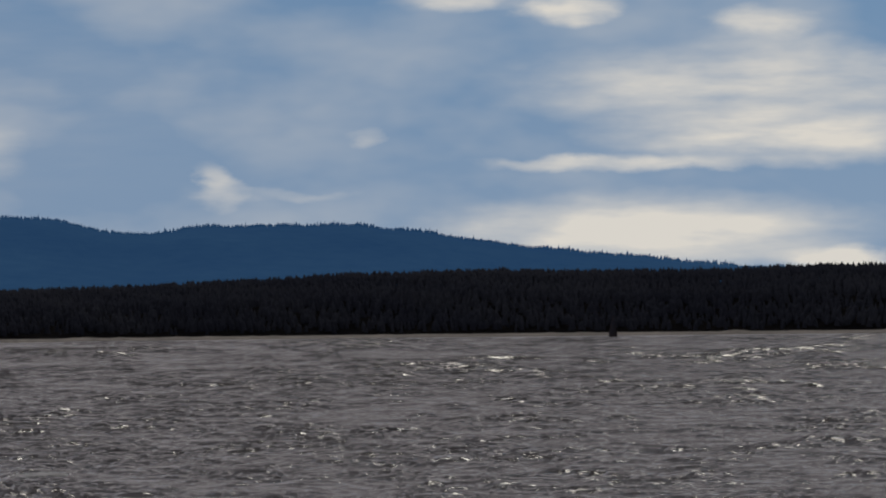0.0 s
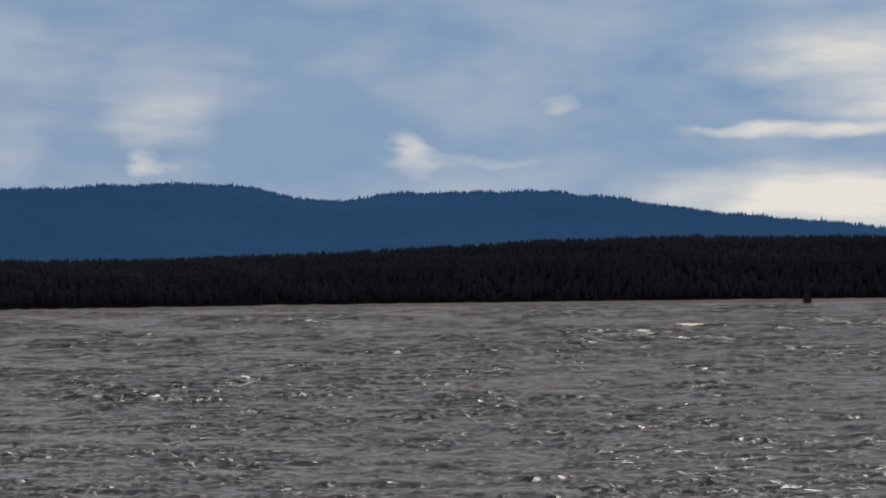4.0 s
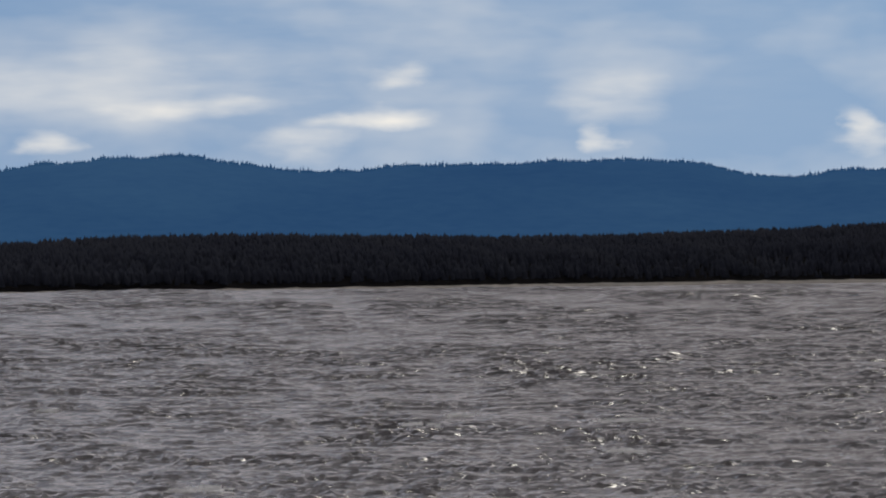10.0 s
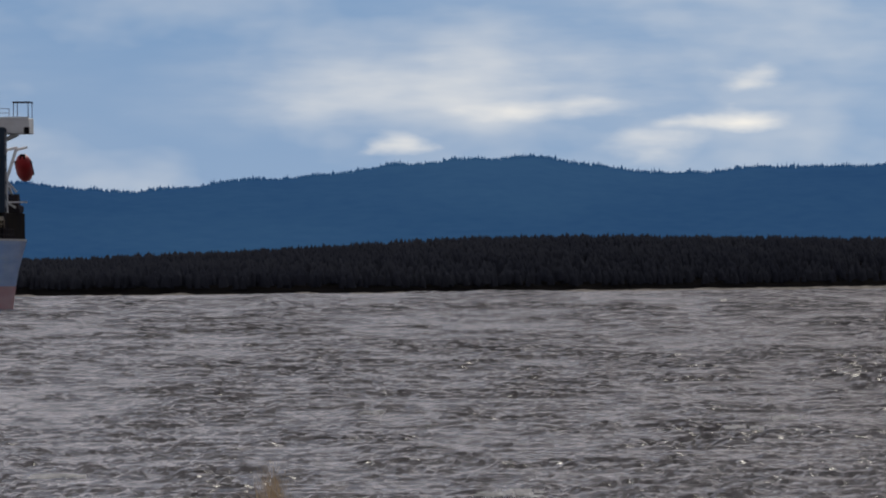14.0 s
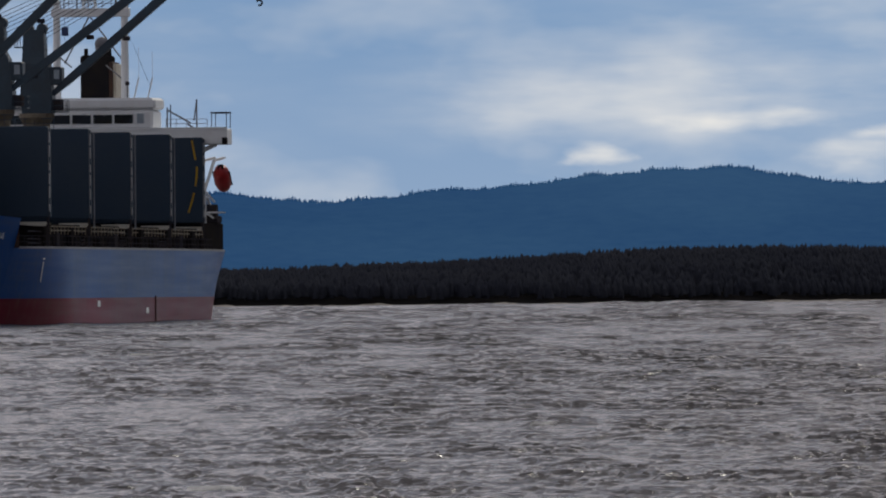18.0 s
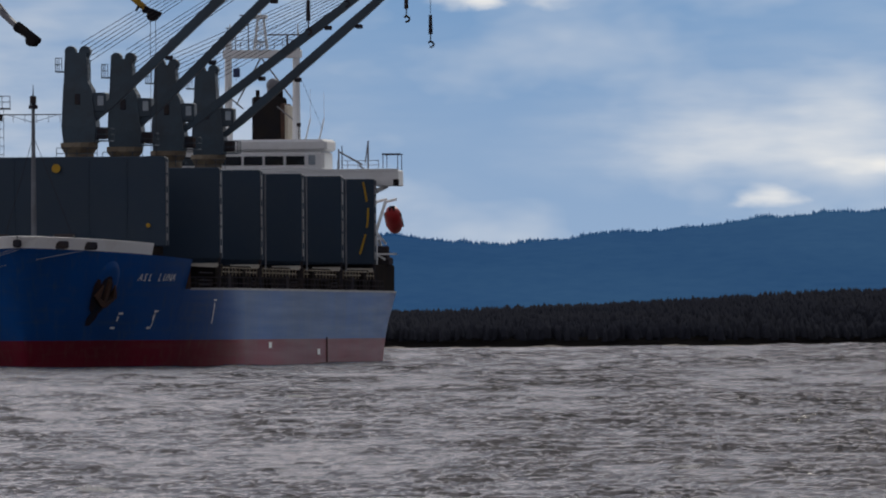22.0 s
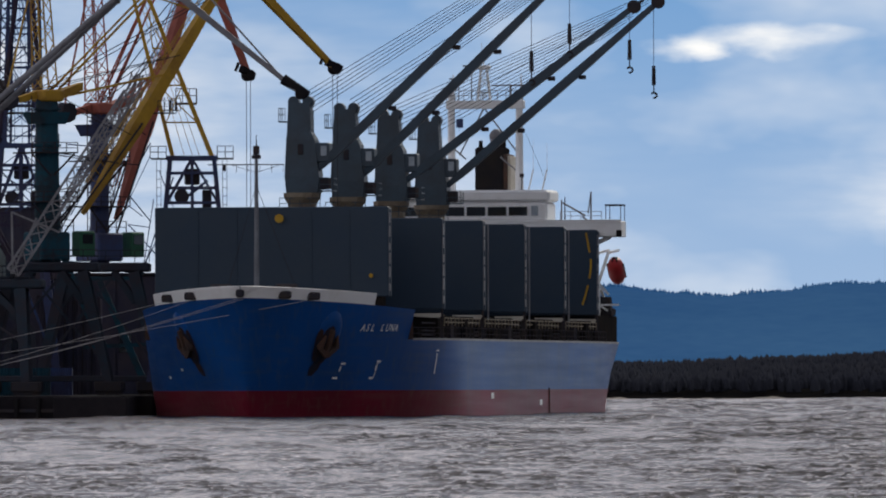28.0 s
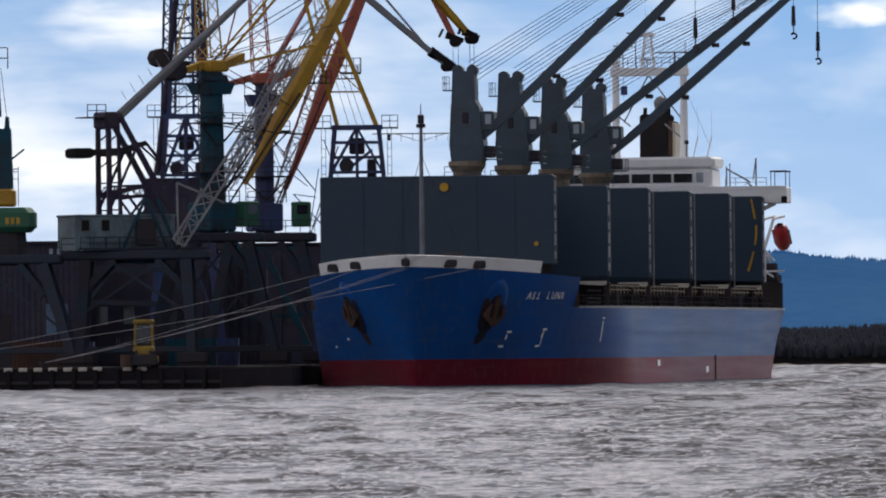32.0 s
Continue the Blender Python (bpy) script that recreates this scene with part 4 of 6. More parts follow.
def deck_gear():
    bm = bmesh.new()
    rail(bm, [(deck_w(s, 7.1) - 0.15, s, 7.1) for s in (23, 40, 60, 80, 100, 120, 132, 142)], 1.1, 0.05, 2.4)
    part("deck_rail", bm, STEEL, CARGO_SHIP, "thin dark deck railing")
    bm = bmesh.new()
    prev = None
    for s in range(23, 160, 4):
        w = deck_w(s, 7.1) + 0.03
        row = [bm.verts.new((w, s, 7.02)), bm.verts.new((w, s, 7.22)), bm.verts.new((w - 0.3, s, 7.22))]
        if prev:
            bm.faces.new((prev[0], row[0], row[1], prev[1]))
            bm.faces.new((prev[1], row[1], row[2], prev[2]))
        prev = row
    part("sheer_strake", bm, GREY, CARGO_SHIP, "pale sheer strake at the deck edge")
    # pipes and boxes on the side deck
    for i, s in enumerate((27, 38, 47, 66, 76, 94, 104, 122, 131)):
        w = deck_w(s, 7.1) - 1.2
        part("deck_locker", bmesh_box(w - 0.5, w + 0.4, s - 0.7, s + 0.9, 7.06, 8.0 + 0.5 * (i % 3), 0.06), (BLACK, STEEL, BLACK)[i % 3], CARGO_SHIP)
    bm = bmesh.new()
    for z in (7.5, 7.9, 8.6):
        bar(bm, (12.9, 24, z), (12.9, 140, z), 0.09, 0.09, 6)
    part("deck_pipe", bm, STEEL, CARGO_SHIP, "dark deck pipes")
    # poop bulwark, winch and stern roller
    part("poop_house", bmesh_box(-12.95, 12.95, 142.5, 159, 7.06, 9.9, 0.1), BLACK, CARGO_SHIP, "dark poop deckhouse")
    bm = bmesh.new()
    disc(bm, (12.2, 154, 10.9), 0.95, 1.6, "x", 14)
    box(bm, 11.2, 13.2, 153, 155.2, 9.9, 10.4, 0.05)
    part("mooring_winch", bm, STEEL, CARGO_SHIP, "dark mooring winch at the stern")
    bm = bmesh.new()
    box(bm, 12.3, 12.9, 157.0, 158.6, 9.9, 10.7, 0.15)
    part("stern_fairlead", bm, STEEL, CARGO_SHIP)
    bm = bmesh.new()
    rail(bm, [(12.2, 143, 9.9), (12.2, 159, 9.9)], 1.1, 0.05, 2.0)
    part("poop_rail", bm, STEEL, CARGO_SHIP)
    # foremast
    mast = part("foremast", bmesh_cone((0, 9.5, 10), (0, 9.5, 24.4), 0.26, 0.15), FOREMAST, CARGO_SHIP, "slim grey foremast")
    bm = bmesh.new()
    disc(bm, (0, 9.5, 23.6), 0.42, 0.35, "z", 10)
    box(bm, -0.26, 0.26, 9.2, 9.8, 23.8, 24.6, 0.06)
    bar(bm, (0, 9.5, 24.6), (0, 9.5, 25.6), 0.08, 0.03)
    part("mast_lantern", bm, STEEL, mast)
    bm = bmesh.new()
    for x in (-3.4, 3.4):
        bar(bm, (0, 9.5, 21), (x, 12.5, 11), 0.03)
    part("stay", bm, STEEL, mast)
    bm = bmesh.new()
    for x in (-3, 3):
        bm = bmesh.new()
        box(bm, x - 1.1, x + 1.1, 7.0, 9.2, 10.0, 11.3, 0.1)
        windlass = part("windlass", bm, STEEL, CARGO_SHIP)
        bm = bmesh.new()
        disc(bm, (x, 8.0, 11.4), 0.7, 1.9, "x", 12)
        part("drum", bm, STEEL, windlass)


deck_gear()


def deck_crane(s, tip, hook, aside=0.0):
    """A slewing deck crane: pedestal, house, sheaves, cab, jib, wires and hook."""
    ped = part("crane_pedestal", bmesh_cone((0, s, 7.05), (0, s, 19.9), 1.35, 1.35, 14), TAN, CARGO_SHIP, "rust-streaked tan crane pedestal")
    bm = bmesh.new()
    bar(bm, (0, s, 19.6), (0, s, 20.3), 1.3, 1.75, 14)
    bar(bm, (0, s, 20.3), (0, s, 20.7), 1.75, 1.75, 14)
    part("slew_ring", bm, TAN, ped)
    bm = bmesh.new()
    # tall tapering house
    def ring(z, a, b, c):
        return [(-a, s - c, z), (b, s - c, z), (b, s + c, z), (-a, s + c, z)]
    levels = [ring(20.7, 1.3, 1.65, 1.3), ring(22.2, 1.45, 1.75, 1.35), ring(25.6, 1.3, 1.35, 1.2), ring(26.3, 1.25, 0.95, 1.1), ring(29.0, 1.15, 0.85, 0.95)]
    for a, b in zip(levels, levels[1:]):
        quad_prism(bm, a, b)
    bmesh.ops.remove_doubles(bm, verts=bm.verts, dist=0.001)
    house = part("crane_house", bm, CRANE, CARGO_SHIP, "slate grey slewing crane house")
    for x in (-0.72, 0.62):
        bm = bmesh.new()
        disc(bm, (x, s, 29.1), 0.52, 1.1, "y", 14)
        part("sheave", bm, CRANE, house)
    bm = bmesh.new()
    box(bm, 1.3, 2.7, s - 1.1, s + 0.8, 23.5, 25.3, 0.1)
    cab = part("cab", bm, CRANE, house, "operator cab")
    bm = bmesh.new()
    box(bm, 1.9, 2.45, s - 1.16, s - 1.1, 24.1, 25.0)
    part("cab_window", bm, GREY_GLASS, house)
    bm = bmesh.new()
    rail(bm, [(-1.4, s - 1.2, 27.3), (-2.0, s - 1.2, 27.3), (-2.0, s + 1.0, 27.3)], 1.2, 0.04, 0.9)
    part("guard_rail", bm, CRANE, house)
    bm = bmesh.new()
    box(bm, -2.05, -1.2, s - 1.2, s + 1.0, 27.2, 27.3)
    part("platform", bm, CRANE, house, "small steel crane platform")
    bm = bmesh.new()
    rail(bm, [(1.8, s - 1.2, 20.9), (3.1, s - 1.2, 20.9), (3.1, s + 1.0, 20.9)], 1.1, 0.04, 0.9)
    part("guard_rail", bm, CRANE, house)
    bm = bmesh.new()
    box(bm, 1.5, 3.1, s - 1.2, s + 1.0, 20.8, 20.9)
    part("platform", bm, CRANE, house, "small steel crane platform")
    bm = bmesh.new()
    rail(bm, [(-1.9, s - 1.5, 19.2), (1.9, s - 1.5, 19.2)], 1.0, 0.04, 0.9)
    part("guard_rail", bm, CRANE, house)
    bm = bmesh.new()
    for i in range(9):
        bar(bm, (0.95, s - 1.0, 24 + i * 0.5), (1.25, s - 1.0, 24 + i * 0.5), 0.03)
    for x in (0.95, 1.25):
        bar(bm, (x, s - 1.0, 23.8), (x, s - 1.0, 28.3), 0.03)
    part("ladder", bm, CRANE, house)
    bm = bmesh.new()
    box(bm, -0.2, 0.3, s - 1.4, s - 1.2, 24.2, 25.2, 0.05)
    part("junction_box", bm, STEEL, house)
    bm = bmesh.new()
    box(bm, 1.6, 2.6, s - 1.0, s + 0.8, 21.0, 22.1, 0.1)
    part("winch_box", bm, STEEL, house)
    ped.location.x = house.location.x = aside
    # jib, slewed outboard over the port side
    foot = Vector((1.7, s - 0.6, 22.6))
    tip = Vector(tip)
    bm = bmesh.new()
    mid = foot.lerp(tip, 0.5)
    bar(bm, foot, foot.lerp(tip, 0.08), 0.34, 0.55, 4)
    bar(bm, foot.lerp(tip, 0.08), foot.lerp(tip, 0.6), 0.55, 0.6, 4)
    bar(bm, foot.lerp(tip, 0.6), tip, 0.6, 0.36, 4)
    jib = part("jib", bm, CRANE, CARGO_SHIP, "slate grey box jib raised outboard")
    bm = bmesh.new()
    disc(bm, tip, 0.65, 0.7, "y", 14)
    bar(bm, tip, tip + (tip - foot).normalized() * 1.5, 0.25, 0.15)
    part("jib_head", bm, STEEL, jib)
    for q in (0.33, 0.62):
        c = foot.lerp(tip, q)
        part("floodlight", bmesh_box(c.x + 0.1, c.x + 0.8, c.y - 0.25, c.y + 0.25, c.z - 0.72, c.z - 0.3, 0.05), STEEL, jib)
    top = Vector((0.6 + aside, s, 29.6))
    for i in range(6):
        d = -0.75 + 0.3 * i
        bm = bmesh.new()
        bar(bm, top + Vector((d * 0.5, 0, 0.3 - 0.35 * i)), foot.lerp(tip, 1.0 - 0.035 * i) + Vector((-0.2, 0, 0.55)), 0.036)
        part("luffing_wire", bm, STEEL, jib)
    hk = tip + Vector((-0.45, 0, 0))
    low = Vector((hk.x, hk.y, hook))
    bm = bmesh.new()
    bar(bm, hk, low + Vector((0, 0, 1.6)), 0.035)
    part("hoist_wire", bm, STEEL, jib)
    bm = bmesh.new()
    bar(bm, low + Vector((0, 0, 1.7)), low + Vector((0, 0, -0.2)), 0.17, 0.21, 8)
    bar(bm, low + Vector((0, 0, -0.2)), low + Vector((0, 0, -1.0)), 0.08)
    pts = [low + Vector((0.3 * math.sin(a), 0, -1.2 - 0.26 * math.cos(a))) for a in [i * 0.55 - 0.3 for i in range(9)]]
    chain(bm, [low + Vector((0, 0, -0.9))] + pts[::-1], 0.1)
    part("hook", bm, STEEL, jib, "black hook block")


GREY_GLASS = paint("pale_glass", (0.35, 0.4, 0.45), (0.25, 0.3, 0.35), scale=1, rough=0.1, bump=0)
deck_crane(33.1, (22.6, 31.0, 41.8), 31.9, 0.45)
deck_crane(61.1, (22.3, 59.0, 42.3), 35.2, 0.35)
deck_crane(89.1, (24.3, 87.0, 39.3), 34.4, 0.25)
deck_crane(117.1, (23.0, 115.0, 40.6), 32.6)


def superstructure():
    house = part("deckhouse", bmesh_box(-10.6, 10.6, 144, 157, 9.9, 19.0, 0.15), WHITE, CARGO_SHIP, "white accommodation block")
    br = part("wheelhouse", bmesh_box(-8.6, 7.9, 143.6, 150, 19.4, 21.4, 0.25), WHITE, CARGO_SHIP, "white wheelhouse with dark windows")
    part("roof", bmesh_box(-8.8, 8.2, 143.4, 150.2, 21.4, 22.6, 0.25), WHITE, br)
    for i in range(7):
        x = -8.9 + i * 2.15
        pane = part("window", bmesh_box(x, x + 1.9, 143.5, 143.58, 20.0, 20.9, 0.02), GLASS, br, "dark wheelhouse window")
    part("window", bmesh_box(6.3, 7.0, 143.5, 143.58, 20.0, 21.0, 0.02), GREY_GLASS, br)
    bm = bmesh.new()
    box(bm, -15.5, 15.5, 143.4, 147, 17.8, 19.4, 0.08)
    box(bm, -15.5, 15.5, 143.3, 143.4, 19.35, 19.55)
    wing = part("bridge_wing", bm, WHITE, CARGO_SHIP, "white bridge wing")
    bm = bmesh.new()
    for a, b in (((10.6, 144, 16.2), (14.0, 144, 17.8)), ((10.6, 146.5, 16.2), (14.0, 146.5, 17.8))):
        bar(bm, a, b, 0.2)
    part("wing_bracket", bm, WHITE, wing)
    bm = bmesh.new()
    for x in (13.9, 15.4):
        for y in (143.6, 146.6):
            bar(bm, (x, y, 19.4), (x, y, 21.0), 0.05)
    box(bm, 13.8, 15.5, 143.5, 146.7, 20.95, 21.1)
    part("wing_canopy", bm, STEEL, wing)
    part("side_lamp", bmesh_box(15.0, 15.55, 143.1, 143.4, 17.8, 18.5, 0.05), BLACK, wing)
    bm = bmesh.new()
    bar(bm, (12.2, 145, 19.4), (12.2, 145, 22.4), 0.1)
    bar(bm, (12.0, 145, 19.4), (11.3, 145, 19.9), 0.12)
    bar(bm, (9.3, 145, 21.3), (11.6, 145, 20.0), 0.12)
    bar(bm, (9.2, 145, 19.4), (9.2, 145, 21.6), 0.1)
    bar(bm, (12.2, 145, 22.3), (11.9, 145, 20.2), 0.08)
    part("davit", bm, GREY, CARGO_SHIP, "small grey stores davit")
    bm = bmesh.new()
    rail(bm, [(9.2, 144, 19.5), (13.4, 144, 19.5)], 0.9, 0.04, 1.0)
    part("wing_rail", bm, GREY, wing)
    # funnel and radome
    fun = part("funnel", bmesh_box(-0.6, 2.3, 151.5, 156.5, 18.9, 27.1, 0.2), BLACK, CARGO_SHIP, "black funnel")
    part("funnel_side", bmesh_box(2.31, 2.72, 151.7, 156.3, 19.4, 26.4, 0.05), RUST, fun, "brown funnel side panel")
    part("funnel_stripe", bmesh_box(2.73, 3.05, 151.8, 156.2, 20.0, 26.2, 0.05), PALE, fun, "cream funnel stripe")
    for x, y in ((-0.2, 153), (1.7, 154), (2.2, 153)):
        bm = bmesh.new()
        bar(bm, (x, y, 27.0), (x, y, 27.8), 0.22, 0.2, 8)
        part("exhaust_pipe", bm, BLACK, fun)
    part("funnel_base", bmesh_box(-0.7, 3.1, 151.3, 156.7, 19.4, 20.6, 0.1), BLACK, fun)
    bm = bmesh.new()
    bmesh.ops.create_uvsphere(bm, u_segments=16, v_segments=10, radius=0.75, matrix=pose(1.0, 156, 28.3))
    bar(bm, (1.0, 156, 26.5), (1.0, 156, 28.2), 0.6, 0.7, 12)
    part("radome", bm, GREY, CARGO_SHIP, "grey satellite dome", True)
    # goalpost radar mast
    mast = part("radar_mast", bmesh_box(-2.9, 5.1, 147, 148, 30.9, 31.75, 0.08), WHITE, CARGO_SHIP, "white goalpost radar mast")
    for x in (-2.4, 4.55):
        bm = bmesh.new()
        bar(bm, (x, 147.5, 22.6), (x, 147.5, 32.4), 0.42, 0.34, 8)
        bar(bm, (x + 0.2, 147.5, 32.4), (x + 0.2, 147.5, 34.4), 0.14, 0.06)
        part("mast_leg", bm, WHITE, mast)
    for a, b in (((0.95, 147.5, 31.0), (-1.6, 147.5, 26.2)), ((0.95, 147.5, 31.0), (4.4, 147.5, 26.4)), ((-2.3, 147.5, 27), (-0.9, 147.5, 25.8)), ((4.4, 147.5, 24.5), (2.6, 147.5, 26))):
        bm = bmesh.new()
        bar(bm, a, b, 0.1)
        part("brace", bm, GREY, mast)
    bm = bmesh.new()
    lattice(bm, (0.95, 147.5, 31.7), (0.95, 147.5, 35.0), 1.3, 0.6, 3, 0.08)
    box(bm, 0.3, 1.6, 147, 148, 34.9, 35.3, 0.05)
    bar(bm, (0.95, 147.5, 35.3), (0.7, 147.5, 37.6), 0.07, 0.03)
    part("top_mast", bm, WHITE, mast)
    for z, x, w in ((33.2, 3.7, 2.0), (35.2, -0.3, 0.9), (32.5, 0.9, 0.8), (33.9, -1.6, 1.0)):
        bm = bmesh.new()
        box(bm, x - w, x + w, 147.2, 147.4, z, z + 0.15, 0.03)
        bar(bm, (x, 147.3, 31.7), (x, 147.3, z), 0.14 if w > 1.5 else 0.07)
        part("radar_scanner", bm, GREY, mast)
    bm = bmesh.new()
    rail(bm, [(-2.8, 147, 31.75), (5.0, 147, 31.75)], 1.0, 0.04, 0.9)
    part("mast_rail", bm, GREY, mast)
    part("flag", bmesh_box(-1.9, -1.2, 147.45, 147.52, 29.0, 29.9, 0.02), NAVY, CARGO_SHIP, "small dark flag")
    bm = bmesh.new()
    bar(bm, (-1.6, 147.5, 31.0), (-1.6, 147.5, 28.6), 0.02)
    bar(bm, (5.3, 147, 28.4), (7.3, 147, 23.6), 0.02)
    part("halyard", bm, STEEL, CARGO_SHIP)
    for x, h in ((5.9, 5.2), (7.3, 4.8)):
        bm = bmesh.new()
        bar(bm, (x - 0.5, 148, 22.6), (x, 148, 24.7), 0.09)
        bar(bm, (x, 148, 24.5), (x, 148, 22.6 + h), 0.03, 0.015)
        part("whip_aerial", bm, WHITE, CARGO_SHIP)
    bm = bmesh.new()
    bar(bm, (5.0, 146, 22.6), (5.0, 146, 24.2), 0.07)
    box(bm, 4.8, 5.2, 145.8, 146.2, 23.9, 24.3, 0.05)
    part("signal_lamp", bm, STEEL, CARGO_SHIP)
    part("signal_staff", bmesh_cone((9.4, 146, 19.4), (9.4, 146, 21.9), 0.06, 0.05, 6), STEEL, CARGO_SHIP)


superstructure()


def lifeboat():
    boat = thing("lifeboat", SHIP @ pose(13.5, 154.6, 14.5, -32, 0, 0) @ Matrix.Scale(0.64, 4), "enclosed red-orange free-fall lifeboat on its ramp", "lifeboat")
    bm = bmesh.new()
    n = 9
    rings = []
    for i in range(n):
        f = i / (n - 1)
        y = -3.1 + 6.2 * f
        r = 1.35 * (1 - abs(2 * f - 1) ** 3.0) ** 0.5 + 0.08
        rings.append([bm.verts.new((r * 0.95 * math.cos(a), y, r * 1.05 * math.sin(a))) for a in [k * math.pi / 7 for k in range(14)]])
    for a, b in zip(rings, rings[1:]):
        for k in range(14):
            bm.faces.new((a[k], a[(k + 1) % 14], b[(k + 1) % 14], b[k]))
    bm.faces.new(rings[0][::-1])
    bm.faces.new(rings[-1])
    part("boat_hull", bm, LIFEBOAT, boat, "", True)
    part("canopy", bmesh_box(-0.7, 0.7, 0.6, 2.2, 0.9, 1.6, 0.15), LIFEBOAT, boat)
    part("gunwale", bmesh_box(-1.42, 1.42, -2.0, 2.0, -0.1, 0.06, 0.03), BLACK, boat)
    part("hatch", bmesh_box(-0.45, 0.45, -3.0, -2.6, -0.2, 0.7, 0.05), BLACK, boat)
    bars = [((11.2, 150.8, 14.4), (13.2, 150.8, 12.0), 0.14), ((12.0, 151, 17), (11.8, 151, 18.4), 0.05), ((10.4, 150, 12.2), (13.2, 150, 10.4), 0.14)]
    for x in (11.2, 12.2):
        bars += [((x, 150.5, 13.2), (x + 0.6, 153.5, 16.3), 0.2), ((x, 150.5, 9.9), (x, 150.5, 13.4), 0.22), ((x, 158, 9.9), (x, 152.5, 12.6), 0.18),
                 ((x + 0.6, 153.5, 16.3), (x + 1.2, 157, 16.6), 0.16), ((x, 152, 11), (x + 1.6, 154, 11), 0.12)]
    for p, q, r in bars:
        bm = bmesh.new()
        bar(bm, p, q, r)
        part("davit_bar", bm, WHITE, CARGO_SHIP, "white lifeboat ramp bar")


lifeboat()


# ---- the pier and its portal cranes ----
HOUSE = paint("faded_house_paint", (0.14, 0.2, 0.23), (0.08, 0.1, 0.12), scale=0.5, fine=3.0, rough=0.8)

def spot(x, y):
    """Ship coordinates to the world, on the quay's top."""
    return SHIP @ Vector((x, y, 0))


def pier():
    bm = bmesh.new()
    box(bm, -75, -15.7, 1.5, 200, -4, 2.05, 0.1)
    box(bm, -16.5, -9.8, -3.0, 1.45, -4, 1.95, 0.1)
    q = finish("pier", bm, CONCRETE)
    q.matrix_world = SHIP
    tagged(q, "long dark concrete cargo pier beside the ship", "pier", kind="structure")
    # kerb blocks painted white along the near edge, timber piles below
    for i in range(36):
        x = -24.35 - 1.37 * i
        if i == 2:
            continue
        ob = part("kerb_block", bmesh_box(-0.38, 0.38, -0.2, 0.25, 0, 0.36, 0.05), PALE, q, "white painted kerb block")
        ob.location = (x, 1.48, 1.72)
    pile = bmesh_cone((0, 0, -4), (0, 0, 1.8), 0.24, 0.22, 8)
    me = None
    for i in range(30):
        if me is None:
            ob = part("pile", pile, BLACK, q, "dark weathered fender pile")
            me = ob.data
        else:
            ob = new("pile", me)
            ob.parent = q
        ob.location = (-16.6 - 2.0 * i, 1.2, 0.05)
    bm = bmesh.new()
    box(bm, -75, -15.8, 1.25, 1.46, 0.55, 0.85, 0.03)
    part("waling", bm, STEEL, q)
    return q


PIER = pier()


def mooring():
    lines = (((-5.0, 3.0, 10.6), (-33.5, 2.2, 2.5)), ((0.0, 0.1, 10.8), (-33.6, 2.2, 2.5)), ((0.3, 0.1, 10.7), (-33.9, 2.2, 2.5)), ((5.6, 1.8, 10.5), (-50.0, 2.2, 2.4)), ((-7.6, 5.0, 10.5), (-49.8, 2.2, 2.4)))
    for a, b in lines:
        bm = bmesh.new()
        a, b = SHIP @ Vector(a), SHIP @ Vector(b)
        n = 14
        pts = [a.lerp(b, i / n) - Vector((0, 0, 2.2 * (i / n) * (1 - i / n))) for i in range(n + 1)]
        chain(bm, pts, 0.026, 5)
        tagged(finish("mooring_line", bm, ROPE), "pale slack mooring rope from the bow to the pier", "rope", "bow mooring lines")
    for x in (-33.7, -49.9):
        bm = bmesh.new()
        bar(bm, (x, 2.3, 2.0), (x, 2.3, 2.55), 0.28, 0.22, 10)
        disc(bm, (x, 2.3, 2.6), 0.36, 0.16, "z", 12)
        ob = finish("bollard", bm, STEEL)
        ob.matrix_world = SHIP
        tagged(ob, "squat black iron mooring bollard on the pier edge", "bollard", "pier bollards")


mooring()


def portal(th, half, z, mat, depth=5.2, slope=1.25):
    """Four splayed legs, sill beams, ring beam and bogies."""
    for sx in (-1, 1):
        for sy in (-1, 1):
            bm = bmesh.new()
            bar(bm, (sx * half * slope, sy * depth, 1.2), (sx * half * 0.72, sy * depth * 0.7, z), 0.5, 0.75, 4)
            bar(bm, (sx * half * 0.75, sy * depth * 0.74, z - 2.8), (sx * half * 0.3, sy * depth * 0.72, z + 0.1), 0.45, 0.4)
            leg = part("leg", bm, mat, th)
            bm = bmesh.new()
            box(bm, sx * half * slope - 1.3, sx * half * slope + 1.3, sy * depth - 0.4, sy * depth + 0.4, 0.35, 1.3, 0.1)
            for k in (-0.8, 0.0, 0.8):
                disc(bm, (sx * half * slope + k, sy * depth, 0.36), 0.36, 0.3, "y", 12)
            part("bogie", bm, STEEL, leg)
    for sy in (-1, 1):
        bm = bmesh.new()
        box(bm, -half * slope, half * slope, sy * depth * 0.95 - 0.3, sy * depth * 0.95 + 0.3, 1.3, 1.85, 0.08)
        part("sill_beam", bm, mat, th)
    bm = bmesh.new()
    box(bm, -half * 1.05, half * 1.05, -depth * 0.8, depth * 0.8, z + 0.1, z + 0.95, 0.15)
    part("ring_platform", bm, mat, th)
    bm = bmesh.new()
    for sx in (-1, 1):
        bar(bm, (sx * half * 1.1, -depth * 0.95, 3.4), (-sx * half * 0.3, -depth * 0.75, z - 0.3), 0.16)
    rail(bm, [(-half * 1.05, -depth * 0.8, z + 1), (half * 1.05, -depth * 0.8, z + 1)], 1.1, 0.05, 1.4)
    part("brace", bm, mat, th)


